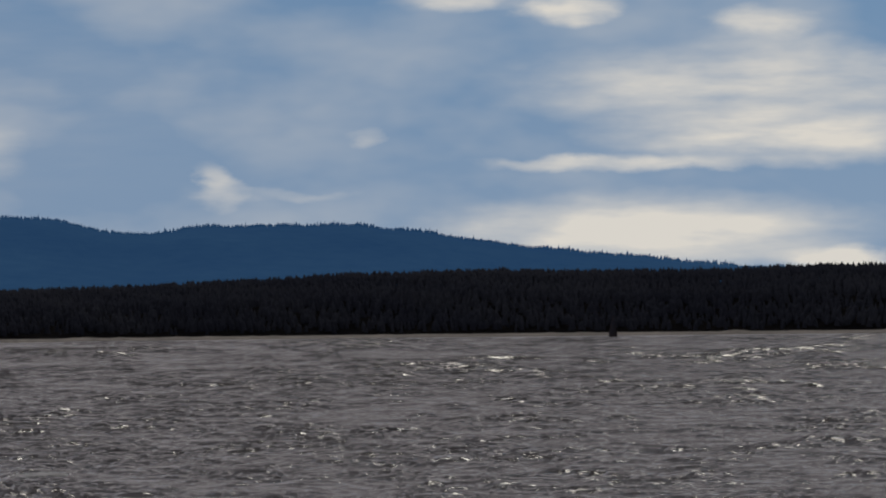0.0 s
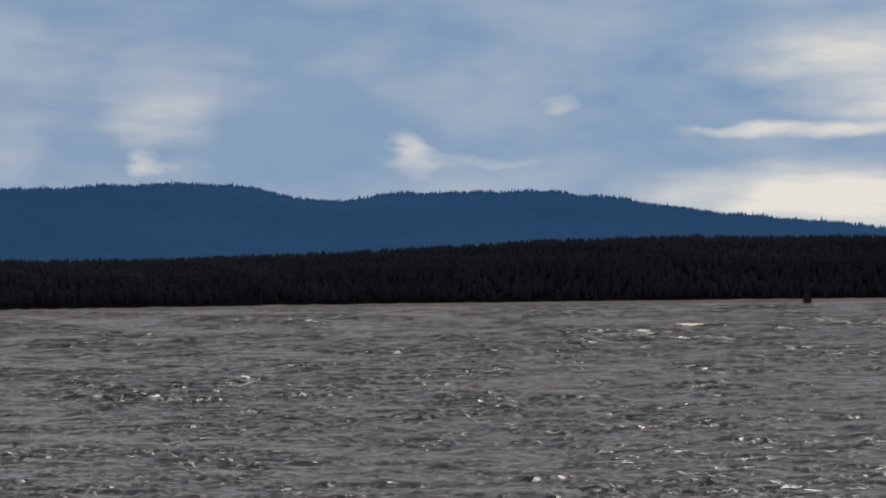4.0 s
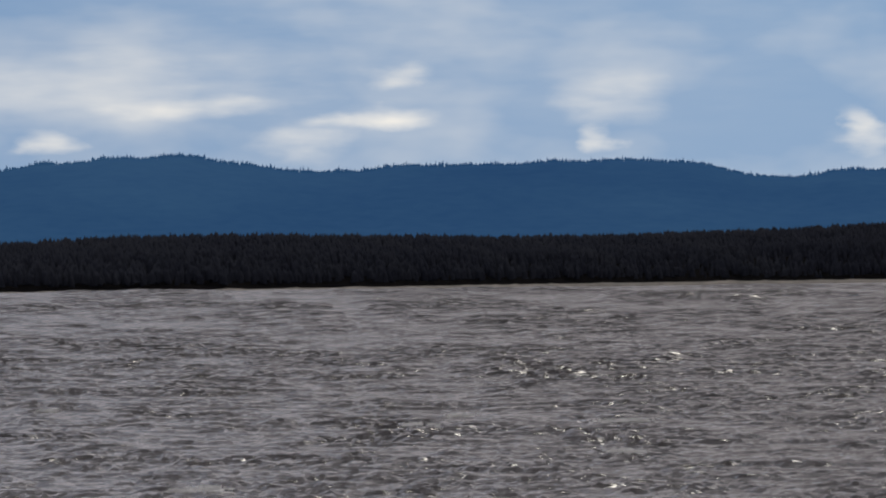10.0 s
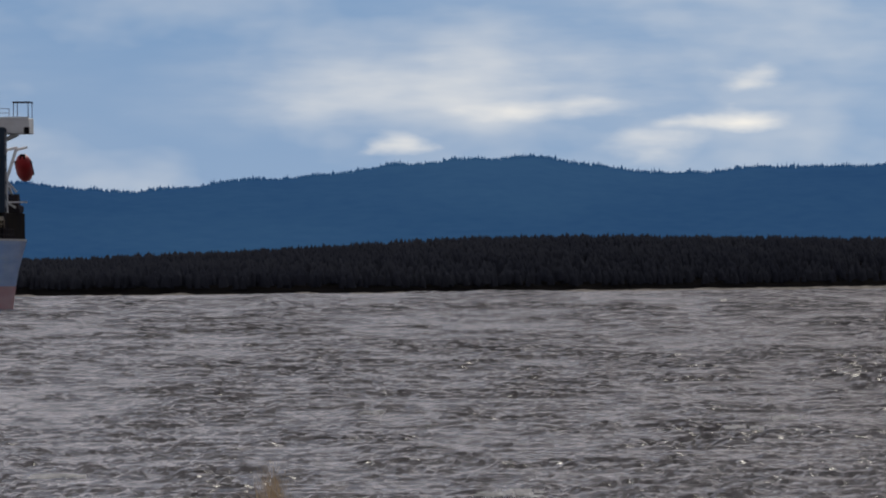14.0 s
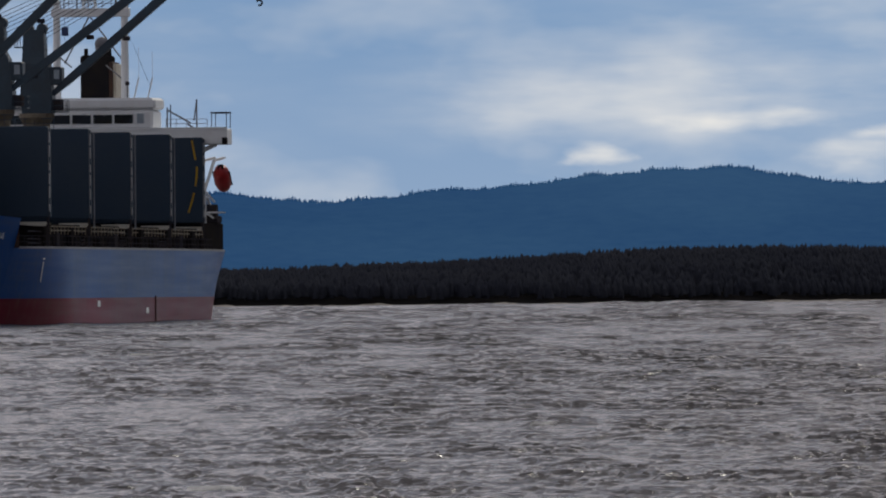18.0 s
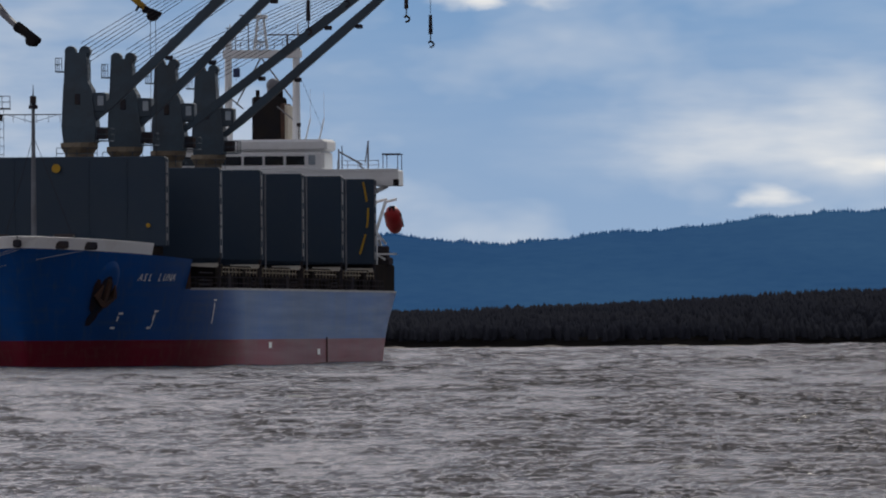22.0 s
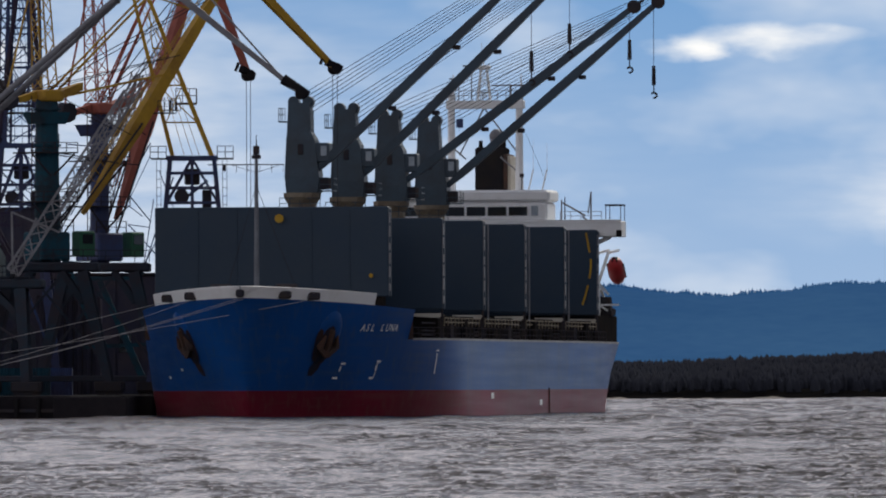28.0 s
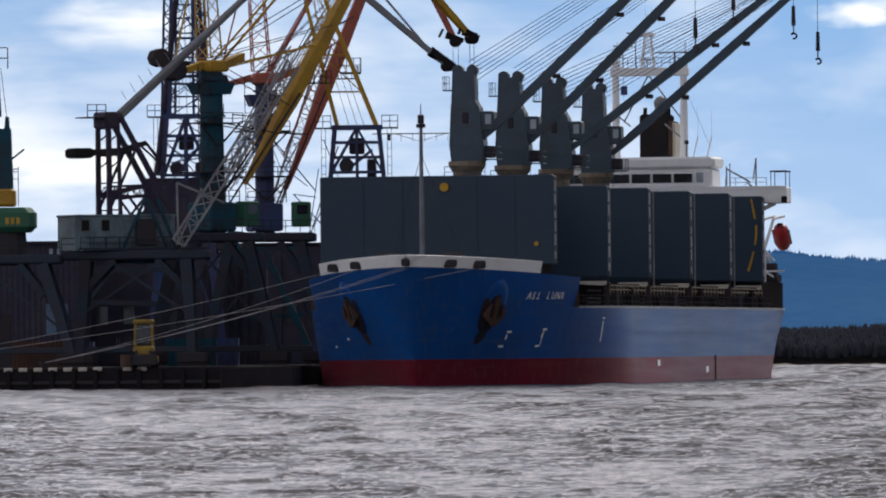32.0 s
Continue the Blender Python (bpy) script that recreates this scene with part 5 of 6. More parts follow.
def level_luffing(name, x, d, foot, apex, tip, top, mats, label, base_z, half, jib_r, girth):
    """A portal crane: legs, a turning column with machine house, jib, rocker and counterweight."""
    jib_m, col_m, leg_m = mats
    th = thing(name, Matrix.Translation((x, d, 2.05)), label, "portal crane", "portal cranes on the pier")
    portal(th, half, base_z - 1.2, leg_m)
    bm = bmesh.new()
    bar(bm, (0, 0, base_z - 0.3), (0, 0, base_z + (top - base_z) * 0.5), girth, girth * 0.95, 12)
    bar(bm, (0, 0, base_z + (top - base_z) * 0.5), (0, 0, top), girth * 0.95, girth * 0.85, 12)
    for k in (0.2, 0.45, 0.7, 0.92):
        disc(bm, (0, 0, base_z + (top - base_z) * k), girth * 1.1, 0.16, "z", 14)
    column = part("turning_column", bm, col_m, th, "tubular turning column")
    F_, A_, T_ = Vector(foot), Vector(apex), Vector(tip)
    bm = bmesh.new()
    m1, m2 = F_.lerp(A_, 0.34), F_.lerp(A_, 0.72)
    bar(bm, F_, m1, jib_r * 0.3, jib_r, 4)
    bar(bm, m1, m2, jib_r, jib_r * 0.8, 4)
    bar(bm, m2, A_, jib_r * 0.8, jib_r * 0.5, 4)
    jib = part("jib", bm, jib_m, column, "tapering box jib")
    bm = bmesh.new()
    bar(bm, A_ + (A_ - T_) * 0.28, A_, 0.35, 0.6)
    bar(bm, A_, T_, 0.62, 0.34)
    part("rocker", bm, jib_m, column, "down-sloping rocker beam")
    bm = bmesh.new()
    disc(bm, T_, 0.55, 0.9, "y", 12)
    bar(bm, T_ + Vector((-0.9, 0, 0.6)), T_ + Vector((0.75, 0, 0.05)), 0.45, 0.3)
    bar(bm, T_ + Vector((-1.6, 0, 0.4)), T_ + Vector((-1.2, 0, 1.2)), 0.15)
    part("sheave_head", bm, BLACK, column, "dark rope sheave head")
    back = A_ + (A_ - T_) * 0.28
    cap = Vector((0.6, 0, top + 0.4))
    for s in (-0.7, 0.7):
        for p, q, r in ((cap + Vector((0, s, 0)), back + Vector((0, s * 0.6, 0)), 0.11), (cap + Vector((1.2, s, -0.4)), F_.lerp(A_, 0.55) + Vector((0, s * 0.5, 0.2)), 0.09),
                        (Vector((-0.4, s, top - 0.6)), cap.lerp(back, 0.6) + Vector((0, s, 0)), 0.09)):
            bm = bmesh.new()
            bar(bm, p, q, r)
            part("tie_rod", bm, jib_m, column, "thin tie rod")
    # guys, a ladder up the jib and its landings
    for s in (-1.0, 1.0):
        for p, q, r in [(Vector((-0.6, s, top + 0.6)), F_.lerp(A_, k) + Vector((0, s * 0.6, 0.3)), 0.05) for k in (0.3, 0.62, 0.86)] + [
                (Vector((1.3, s, base_z + 2.6)), F_.lerp(A_, 0.36) + Vector((0, s, 0)), 0.1), (Vector((-1.2, s, top - 5.0)), F_.lerp(A_, 0.2) + Vector((0, s, 0)), 0.07)]:
            bm = bmesh.new()
            bar(bm, p, q, r)
            part("guy", bm, STEEL, column, "thin steel guy")
    bm = bmesh.new()
    for s in (-0.25, 0.25):
        bar(bm, F_.lerp(A_, 0.1) + Vector((-1.3, s, 0.5)), F_.lerp(A_, 0.95) + Vector((-1.0, s, 0.4)), 0.05)
    for i in range(26):
        c = F_.lerp(A_, 0.12 + i * 0.032) + Vector((-1.28, 0, 0.5))
        bar(bm, c + Vector((0, -0.3, 0)), c + Vector((0.75, 0.3, -0.35)), 0.035)
    part("jib_ladder", bm, jib_m, column)
    for k in (0.42,):
        c = F_.lerp(A_, k) + Vector((0.9, -0.8, -0.4))
        bm = bmesh.new()
        box(bm, c.x - 0.4, c.x + 1.6, c.y - 0.5, c.y + 0.9, c.z - 0.1, c.z)
        rail(bm, [(c.x - 0.4, c.y - 0.5, c.z), (c.x + 1.6, c.y - 0.5, c.z), (c.x + 1.6, c.y + 0.9, c.z)], 1.1, 0.04, 0.6)
        part("jib_landing", bm, STEEL, column, "railed landing on the jib")
    bm = bmesh.new()
    quad_prism(bm, [(-1.3, -1.3, top - 2.6), (1.3, -1.3, top - 2.6), (1.3, 1.3, top - 2.6), (-1.3, 1.3, top - 2.6)], [(-1.75, -1.6, top - 1.5), (1.6, -1.6, top - 1.5), (1.6, 1.6, top - 1.5), (-1.75, 1.6, top - 1.5)])
    part("bearing_collar", bm, col_m, column)
    bm = bmesh.new()
    box(bm, -1.0, 1.2, -1.3, 1.3, top - 0.5, top + 0.6, 0.15)
    quad_prism(bm, [(1.1, -0.8, top - 0.3), (1.1, 0.8, top - 0.3), (1.1, 0.8, top + 0.5), (1.1, -0.8, top + 0.5)], [(3.6, -0.5, top + 0.6), (3.6, 0.5, top + 0.6), (3.6, 0.5, top + 1.3), (3.6, -0.5, top + 1.3)])
    bar(bm, (-1.2, 0, top + 0.1), (-3.6, 0, top - 0.5), 0.5, 0.35)
    part("column_head", bm, jib_m, column)
    bm = bmesh.new()
    disc(bm, (-4.3, 0, top - 0.4), 0.95, 1.6, "y", 8)
    part("counterweight", bm, STEEL, column)
    bm = bmesh.new()
    lattice(bm, (-0.2, 0, top + 0.8), (-0.9, 0, top + 13.0), 1.7, 1.1, 9, 0.08)
    bar(bm, (-0.9, 0, top + 13.0), F_.lerp(A_, 0.8), 0.1)
    bar(bm, (-0.9, 0, top + 13.0), (-4.4, 0, top - 0.2), 0.1)
    part("head_mast", bm, jib_m, column, "slender lattice mast above the column")
    bm = bmesh.new()
    lattice(bm, (1.2, 2.2, base_z + 2.0), F_.lerp(A_, 0.5) + Vector((-0.8, 2.2, 1.0)), 1.0, 0.8, 14, 0.07)
    part("luffing_rack", bm, GREY, column, "pale lattice luffing rack")
    bm = bmesh.new()
    box(bm, -1.6, 1.5, -1.8, 1.8, base_z - 0.1, base_z + 2.6, 0.15)
    house = part("machine_house", bm, col_m, column, "sheet-metal machine house")
    bm = bmesh.new()
    box(bm, 2.5, 4.2, -1.7, -0.1, base_z + 0.3, base_z + 2.7, 0.12)
    part("cab", bm, GREEN, column, "green operator cab")
    bm = bmesh.new()
    box(bm, 2.8, 3.9, -1.76, -1.7, base_z + 1.5, base_z + 2.4, 0.02)
    part("cab_window", bm, GLASS, column)
    bm = bmesh.new()
    rail(bm, [(-1.9, -1.8, base_z + 2.6), (1.8, -1.8, base_z + 2.6)], 1.1, 0.05, 1.2)
    for i in range(int((top - base_z) / 0.8)):
        bar(bm, (-1.9, -0.5, base_z + i * 0.8), (-1.5, -0.5, base_z + i * 0.8), 0.04)
    bar(bm, (-1.9, -0.5, base_z), (-1.9, -0.5, top), 0.05)
    for k in (0.35, 0.65):
        zz = base_z + (top - base_z) * k
        box(bm, -2.6, 2.2, -1.9, 1.9, zz, zz + 0.12)
        rail(bm, [(-2.6, -1.9, zz), (2.2, -1.9, zz)], 1.0, 0.05, 1.2)
        for sx in (-2.5, 2.1):
            bar(bm, (sx, -1.5, zz), (0, -1.0, zz - 2.2), 0.1)
    part("walkway", bm, STEEL, column, "railed walkways and ladder")
    bm = bmesh.new()
    for dx in (-0.25, 0.25):
        bar(bm, T_ + Vector((dx, 0, -0.4)), (T_.x + dx, 0, T_.z - 13.5), 0.03)
    part("hoist_rope", bm, STEEL, column, "thin hoist ropes")
    return column


YELLOW_COLUMN = level_luffing("yellow_portal_crane", -36.77, 1150, (3.80, 0, 16.93), (20.1, 0, 40.4), (31.08, 0, 30.7), 27.83,
                              (YELLOW, TEAL, IRON), "yellow-jibbed portal crane with a teal column on the pier", 12.60, 4.6, 0.88, 1.2)
ORANGE_COLUMN = level_luffing("red_portal_crane", -32.73, 1180, (2.02, 0, 16.77), (12.69, 0, 42.78), (18.59, 0, 30.76), 27.29,
                              (ORANGE, NAVY, IRON), "faded red portal crane with a navy column on the pier", 12.85, 4.6, 0.85, 0.95)


def grey_crane():
    """The near crane: machine house, A-frame, long grey tubular jib and counterweight arm."""
    th = thing("grey_portal_crane", Matrix.Translation((-43.29, 1135, 2.05)), "grey tubular-jib portal crane with a dark counterweight arm", "portal crane", "portal cranes on the pier")
    portal(th, 6.4, 9.73, IRON, 5.5, 0.8)
    bm = bmesh.new()
    bar(bm, (0, 0, 9.52), (0, 0, 11.08), 2.6, 2.2, 16)
    base = part("slew_base", bm, TEAL, th)
    bm = bmesh.new()
    ribbed(bm, -6.76, 2.88, -2.6, 2.6, 10.76, 13.77, 0.9, 0.06)
    box(bm, -6.87, 2.99, -2.75, 2.75, 13.77, 13.98, 0.08)
    house = part("machine_house", bm, HOUSE, base, "weathered grey-teal machine house")
    for x in (-5.81, -3.88):
        part("house_window", bmesh_box(x - 0.35, x + 0.35, -2.74, -2.67, 12.5, 13.46), BLACK, base)
    bm = bmesh.new()
    box(bm, -6.53, 5.82, -3.6, -2.8, 10.71, 10.92, 0.03)
    rail(bm, [(-6.53, -3.5, 10.92), (5.82, -3.5, 10.92)], 1.0, 0.04, 1.2)
    part("side_walk", bm, IRON, base, "dark railed walkway along the machine house")
    for x0, x1 in ((-2.22, -0.11), (1.94, 0.00), (2.77, 1.00)):
        bm = bmesh.new()
        bar(bm, (x0, -2.95, 10.97), (x1, -2.95, 15.43), 0.17)
        part("house_brace", bm, TEAL, base)
    bm = bmesh.new()
    box(bm, -1.00, 0.89, -3.0, -2.7, 11.08, 13.56, 0.1)
    part("house_door", bm, STEEL, base, "dark open doorway shutter")
    for y in (-1.6, 1.6):
        bm = bmesh.new()
        for i in range(6):
            x = -3.10 + i * (3.32 - -3.10) / 5
            bar(bm, (x, y, 15.64), (x + (3.32 - -3.10) / 10, y, 16.57), 0.07)
            bar(bm, (x + (3.32 - -3.10) / 10, y, 16.57), (x + (3.32 - -3.10) / 5, y, 15.64), 0.07)
        bar(bm, (-3.10, y, 15.64), (4.43, y, 15.64), 0.16)
        bar(bm, (-2.22, y, 16.57), (4.43, y, 16.78), 0.14)
        part("roof_truss", bm, PURPLE, base)
    bm = bmesh.new()
    for y in (-1.6, 1.6):
        bar(bm, (-3.10, y, 13.87), (-3.10, y, 23.05), 0.32, 0.26)
        bar(bm, (-2.05, y, 13.87), (-2.22, y, 23.05), 0.22, 0.2)
        bar(bm, (1.55, y, 16.57), (-2.05, y, 23.05), 0.34, 0.3)
        bar(bm, (1.55, y, 16.57), (4.43, y, 11.39), 0.34, 0.3)
        bar(bm, (-3.10, y, 15.79), (0.55, y, 16.57), 0.2)
        bar(bm, (-3.10, y, 14.39), (-0.28, y, 20.45), 0.16)
        bar(bm, (-1.94, y, 15.43), (1.22, y, 15.79), 0.16)
        bar(bm, (0.00, y, 13.98), (-1.38, y, 15.79), 0.14)
        bar(bm, (0.00, y, 13.98), (1.55, y, 15.79), 0.14)
        for k in range(7):
            z = 14.39 + k * 1.25
            bar(bm, (-3.10, y, z), (-2.10, y, z + (0.8 if k % 2 else 0)), 0.09)
    part("frame", bm, PURPLE, base, "dark steel A-frame")
    bm = bmesh.new()
    box(bm, -3.5, -2.1, -1.8, 1.8, 21.9, 23.4, 0.15)
    rail(bm, [(-5.21, -1.8, 22.94), (-3.43, -1.8, 22.94)], 1.1, 0.05, 0.8)
    box(bm, -5.21, -3.32, -1.8, 1.8, 22.84, 22.94)
    rail(bm, [(-3.99, -1.8, 21.44), (-3.21, -1.8, 21.44)], 1.1, 0.05, 0.7)
    part("head_platform", bm, PURPLE, base)
    bm = bmesh.new()
    bar(bm, (-5.81, 0, 19.63), (-1.38, 0, 19.78), 0.35, 0.5)
    bar(bm, (-1.38, 0, 19.78), (1.00, 0, 20.56), 0.5, 0.3)
    bar(bm, (1.00, 0, 20.56), (2.77, 0, 18.38), 0.16)
    bar(bm, (0.00, 0, 20.71), (2.38, 0, 18.64), 0.12)
    arm = part("counterweight_arm", bm, STEEL, base)
    part("counterweight", bmesh_box(-6.42, -4.43, -1.4, 1.4, 19.16, 20.09, 0.2), BLACK, base, "black counterweight box")
    F_, A_, T_ = Vector((-2.33, 0, 23.17)), Vector((16.45, 0, 38.89)), Vector((30.47, 0, 27.56))
    bm = bmesh.new()
    for y, dz in ((-1.1, 0.1), (1.1, -1.0)):
        a = F_ + Vector((0.4, y, dz))
        bar(bm, a, a.lerp(A_, 0.45), 0.27, 0.29, 8)
        bar(bm, a.lerp(A_, 0.45), A_ + Vector((0, y * 0.4, 0)), 0.29, 0.26, 8)
    for k in (0.25, 0.45, 0.65, 0.85):
        c = F_.lerp(A_, k)
        bar(bm, c + Vector((0, -1.0, 0)), c + Vector((0, 1.0, -0.5)), 0.15)
    for k in range(8):
        c = F_.lerp(A_, 0.06 + k * 0.045)
        bar(bm, c + Vector((0, -1.1, 0.4)), c + Vector((-0.5, -1.1, 1.2)), 0.03)
    jib = part("jib", bm, GREY, base, "long pale grey twin-tube jib")
    bm = bmesh.new()
    bar(bm, A_ + (A_ - T_) * 0.25, A_, 0.3, 0.5)
    bar(bm, A_, T_, 0.5, 0.3)
    bar(bm, A_ + Vector((2.2, 0, 1.4)), T_ + Vector((-1.6, 0, 1.3)), 0.12)
    part("rocker", bm, GREY, base, "grey rocker beam")
    bm = bmesh.new()
    bar(bm, T_.lerp(A_, 0.12), T_ + Vector((0.7, 0, -0.1)), 0.5, 0.34, 6)
    disc(bm, T_, 0.55, 0.8, "y", 10)
    part("sheave_head", bm, BLACK, base, "dark rope sheave head")
    c = Vector((2.33, 0, 28.36))
    bm = bmesh.new()
    disc(bm, c, 0.85, 1.8, "y", 8)
    bar(bm, c, F_.lerp(A_, 0.3), 0.3)
    part("balance_drum", bm, STEEL, base)
    # a second lattice jib stowed upright on the walkway, with its stand
    bm = bmesh.new()
    lattice(bm, (4.0, -5, 11.3), (14.75, -5, 27.57), 1.2, 1.2, 16, 0.13)
    part("stowed_jib", bm, GREY, th, "pale grey lattice jib")
    bm = bmesh.new()
    bar(bm, (4.0, -5, 11.3), (3.91, -5, 16.79), 0.13)
    bar(bm, (4.0, -5, 11.3), (6.19, -5, 16.25), 0.13)
    bar(bm, (3.91, -5, 16.79), (8.26, -5, 14.94), 0.13)
    bar(bm, (4.0, -5.2, 11.35), (4.0, -3.3, 10.85), 0.3)
    part("jib_stand", bm, GREY, th, "pale steel stand of the stowed jib")
    return base


GREY_BASE = grey_crane()


def gantry_head(name, x, d, mat, leg_mat, label, parts_):
    """A lattice gantry crane: head frame, tall A-frame legs and platforms."""
    th = thing(name, Matrix.Translation((x, d, 2.05)), label, "gantry crane", "portal cranes on the pier")
    w, z0, z1, apex = parts_
    portal(th, w * 1.3, z0 - 4.0, mat, 5.0)
    bm = bmesh.new()
    for y in (-1.8, 1.8):
        for sx in (-1, 1):
            bar(bm, (sx * w * 1.15, y, z0 - 3.2), (sx * w * 0.86, y, z1), 0.26)
        for k in range(4):
            z = z0 + (z1 - z0) * k / 3
            bar(bm, (-w, y, z), (w, y, z), 0.17 if k < 3 else 0.3)
        bar(bm, (-w, y, z0), (0, y, z1), 0.14)
        bar(bm, (w, y, z0), (0, y, z1), 0.14)
        bar(bm, (0, y, z0 - 3), (0, y, z1), 0.16)
        bar(bm, (-w * 0.5, y, z0), (w * 0.6, y, (z0 + z1) / 2), 0.12)
    part("head_frame", bm, mat, th, "dark steel lattice head frame")
    bm = bmesh.new()
    box(bm, -0.7, 0.7, -1.4, 1.4, (z0 + z1) / 2 - 0.4, (z0 + z1) / 2 + 1.1, 0.1)
    box(bm, w * 0.4, w * 0.75, -1.4, 1.4, z0 - 0.6, z0 + 1.2, 0.1)
    disc(bm, (-w * 0.4, -1.6, z0 + 0.6), 0.7, 0.6, "y", 12)
    part("winch", bm, STEEL, th)
    bm = bmesh.new()
    for sx in (-1, 1):
        bm = bmesh.new()
        rail(bm, [(sx * w, -1.9, z1), (sx * (w + 1.5), -1.9, z1)], 1.1, 0.05, 0.7)
        box(bm, min(sx * w, sx * (w + 1.5)), max(sx * w, sx * (w + 1.5)), -1.9, 1.9, z1 - 0.1, z1)
        for k in range(6):
            bar(bm, (sx * (w + 0.5), -1.9, z0 + k * 0.8 - 1), (sx * (w + 0.9), -1.9, z0 + k * 0.8 - 1), 0.035)
        for q in (0.5, 0.9):
            bar(bm, (sx * (w + q), -1.9, z0 - 1.5), (sx * (w + q), -1.9, z1), 0.035)
        part("side_platform", bm, STEEL, th)
    ap = Vector(apex)
    bm = bmesh.new()
    for y in (-1.7, 1.7):
        bar(bm, (w * 0.8, y, z1), ap + Vector((0.5, y * 0.4, 0)), 0.3, 0.24)
        bar(bm, (-w * 0.75, y, z1), ap + Vector((-0.9, y * 0.4, 0)), 0.24, 0.2)
    part("a_frame", bm, leg_mat, th, "tall tapering A-frame legs")
    bm = bmesh.new()
    for k in (0.22, 0.45, 0.68):
        a = Vector((w * 0.8, -1.7, z1)).lerp(ap, k)
        b = Vector((-w * 0.75, -1.7, z1)).lerp(ap, k)
        bar(bm, a, b, 0.1)
        bar(bm, b, Vector((w * 0.8, -1.7, z1)).lerp(ap, k + 0.22), 0.07)
        bar(bm, a, Vector((-w * 0.75, -1.7, z1)).lerp(ap, k + 0.22), 0.07)
        bar(bm, a, a + Vector((0, 3.2, 0)), 0.08)
    m0 = Vector((0.1, 0, z1))
    for dx in (-0.35, 0, 0.3):
        bar(bm, m0 + Vector((dx * 2.2, 0, 0)), ap + Vector((dx, 0, 0)), 0.035)
    part("rigging", bm, leg_mat, th, "thin braces and wires")
    return th


blue = gantry_head("blue_gantry_crane", -23.59, 1165, NAVY, YELLOW, "navy lattice gantry crane with yellow A-frame legs", (2.4, 18.09, 22.29, (-4.6, 0, 37.50)))
bm = bmesh.new()
box(bm, -1.49, 0.43, -1.4, 1.4, 27.34, 27.50)
rail(bm, [(-1.49, -1.4, 27.50), (0.43, -1.4, 27.50)], 1.3, 0.05, 0.7)
rail(bm, [(0.43, -1.4, 27.50), (0.43, 1.4, 27.50)], 1.3, 0.05, 0.7)
part("lookout_platform", bm, RUST, blue, "railed red platform")
bm = bmesh.new()
bar(bm, (1.49, -1.0, 21.65), (8.67, -1.0, 21.65), 0.07)
for i in range(6):
    bar(bm, (3.08 + i * 1.1, -1.0, 21.65), (3.08 + i * 1.1, -1.0, 20.91), 0.03)
bar(bm, (6.01, -1.0, 20.91), (3.62, -1.0, 21.65), 0.03)
bar(bm, (6.01, -1.0, 20.91), (8.40, -1.0, 21.65), 0.03)
box(bm, 2.87, 3.19, -1.2, -0.8, 21.07, 21.65, 0.05)
part("outrigger", bm, STEEL, blue, "slender horizontal outrigger arm")
dark = gantry_head("dark_gantry_crane", -40.84, 1200, NAVY, NAVY, "dark lattice gantry crane with a tall lattice tower", (2.2, 18.51, 24.20, (-0.2, 0, 42.07)))
bm = bmesh.new()
lattice(bm, (-1.7, 0, 24.20), (-1.3, 0, 41.52), 1.3, 1.1, 14, 0.14)
lattice(bm, (1.4, 0, 24.20), (1.2, 0, 41.52), 1.3, 1.1, 14, 0.14)
for k in range(9):
    z = 24.20 + k * 1.9
    bar(bm, (-1.7, -0.6, z), (1.5, -0.6, z), 0.12)
    bar(bm, (-1.6, -0.6, z), (1.4, -0.6, z + 1.9), 0.07)
part("tower", bm, NAVY, dark, "dark lattice tower")
for sy in (-2.0, 2.0):
    part("raking_leg", bmesh_cone((-2.9, sy, 18.5), (-0.1, sy * 0.5, 41.6), 0.24, 0.18, 6), PURPLE, dark, "raking purple tower leg")
    part("raking_leg", bmesh_cone((2.6, sy, 18.5), (0.9, sy * 0.5, 41.6), 0.2, 0.16, 6), PURPLE, dark, "raking purple tower leg")
for k in range(7):
    bm = bmesh.new()
    f = k / 7
    a, b = Vector((-2.9, -2.0, 18.5)).lerp(Vector((-0.1, -1.0, 41.6)), f), Vector((2.6, -2.0, 18.5)).lerp(Vector((0.9, -1.0, 41.6)), f)
    c, d = Vector((-2.9, -2.0, 18.5)).lerp(Vector((-0.1, -1.0, 41.6)), f + 1 / 7), Vector((2.6, -2.0, 18.5)).lerp(Vector((0.9, -1.0, 41.6)), f + 1 / 7)
    bar(bm, a, b, 0.1)
    bar(bm, a, d, 0.06)
    bar(bm, b, c, 0.06)
    part("cross_brace", bm, NAVY, dark)
bm = bmesh.new()
box(bm, -1.10, 0.44, -1.0, 1.0, 28.64, 29.57, 0.1)
box(bm, -1.75, 1.20, -1.2, 1.2, 27.27, 27.44)
rail(bm, [(-1.75, -1.2, 27.44), (1.20, -1.2, 27.44)], 1.0, 0.05, 0.8)
part("tower_landing", bm, STEEL, dark)
bm = bmesh.new()
lattice(bm, (3.83, -4, 17.37), (14.24, -4, 34.24), 1.3, 1.0, 18, 0.09)
part("stay_lattice", bm, GREY, dark)
bm = bmesh.new()
ribbed(bm, -4.05, 3.72, -4.2, 3.0, 11.27, 17.96, 0.8, 0.06)
box(bm, -4.27, 3.94, -4.4, 3.2, 17.96, 18.18, 0.06)
part("machine_house", bm, DARK_GREY, dark, "dark sheet-metal machine house")
bm = bmesh.new()
bar(bm, (4.11, -5, 12.87), (11.94, -5, 11.80), 0.3)
part("truss", bm, TEAL, dark)
bm = bmesh.new()
bar(bm, (4.11, -5, 11.23), (11.23, -5, 11.26), 0.26)
part("truss", bm, TEAL, dark)
bm = bmesh.new()
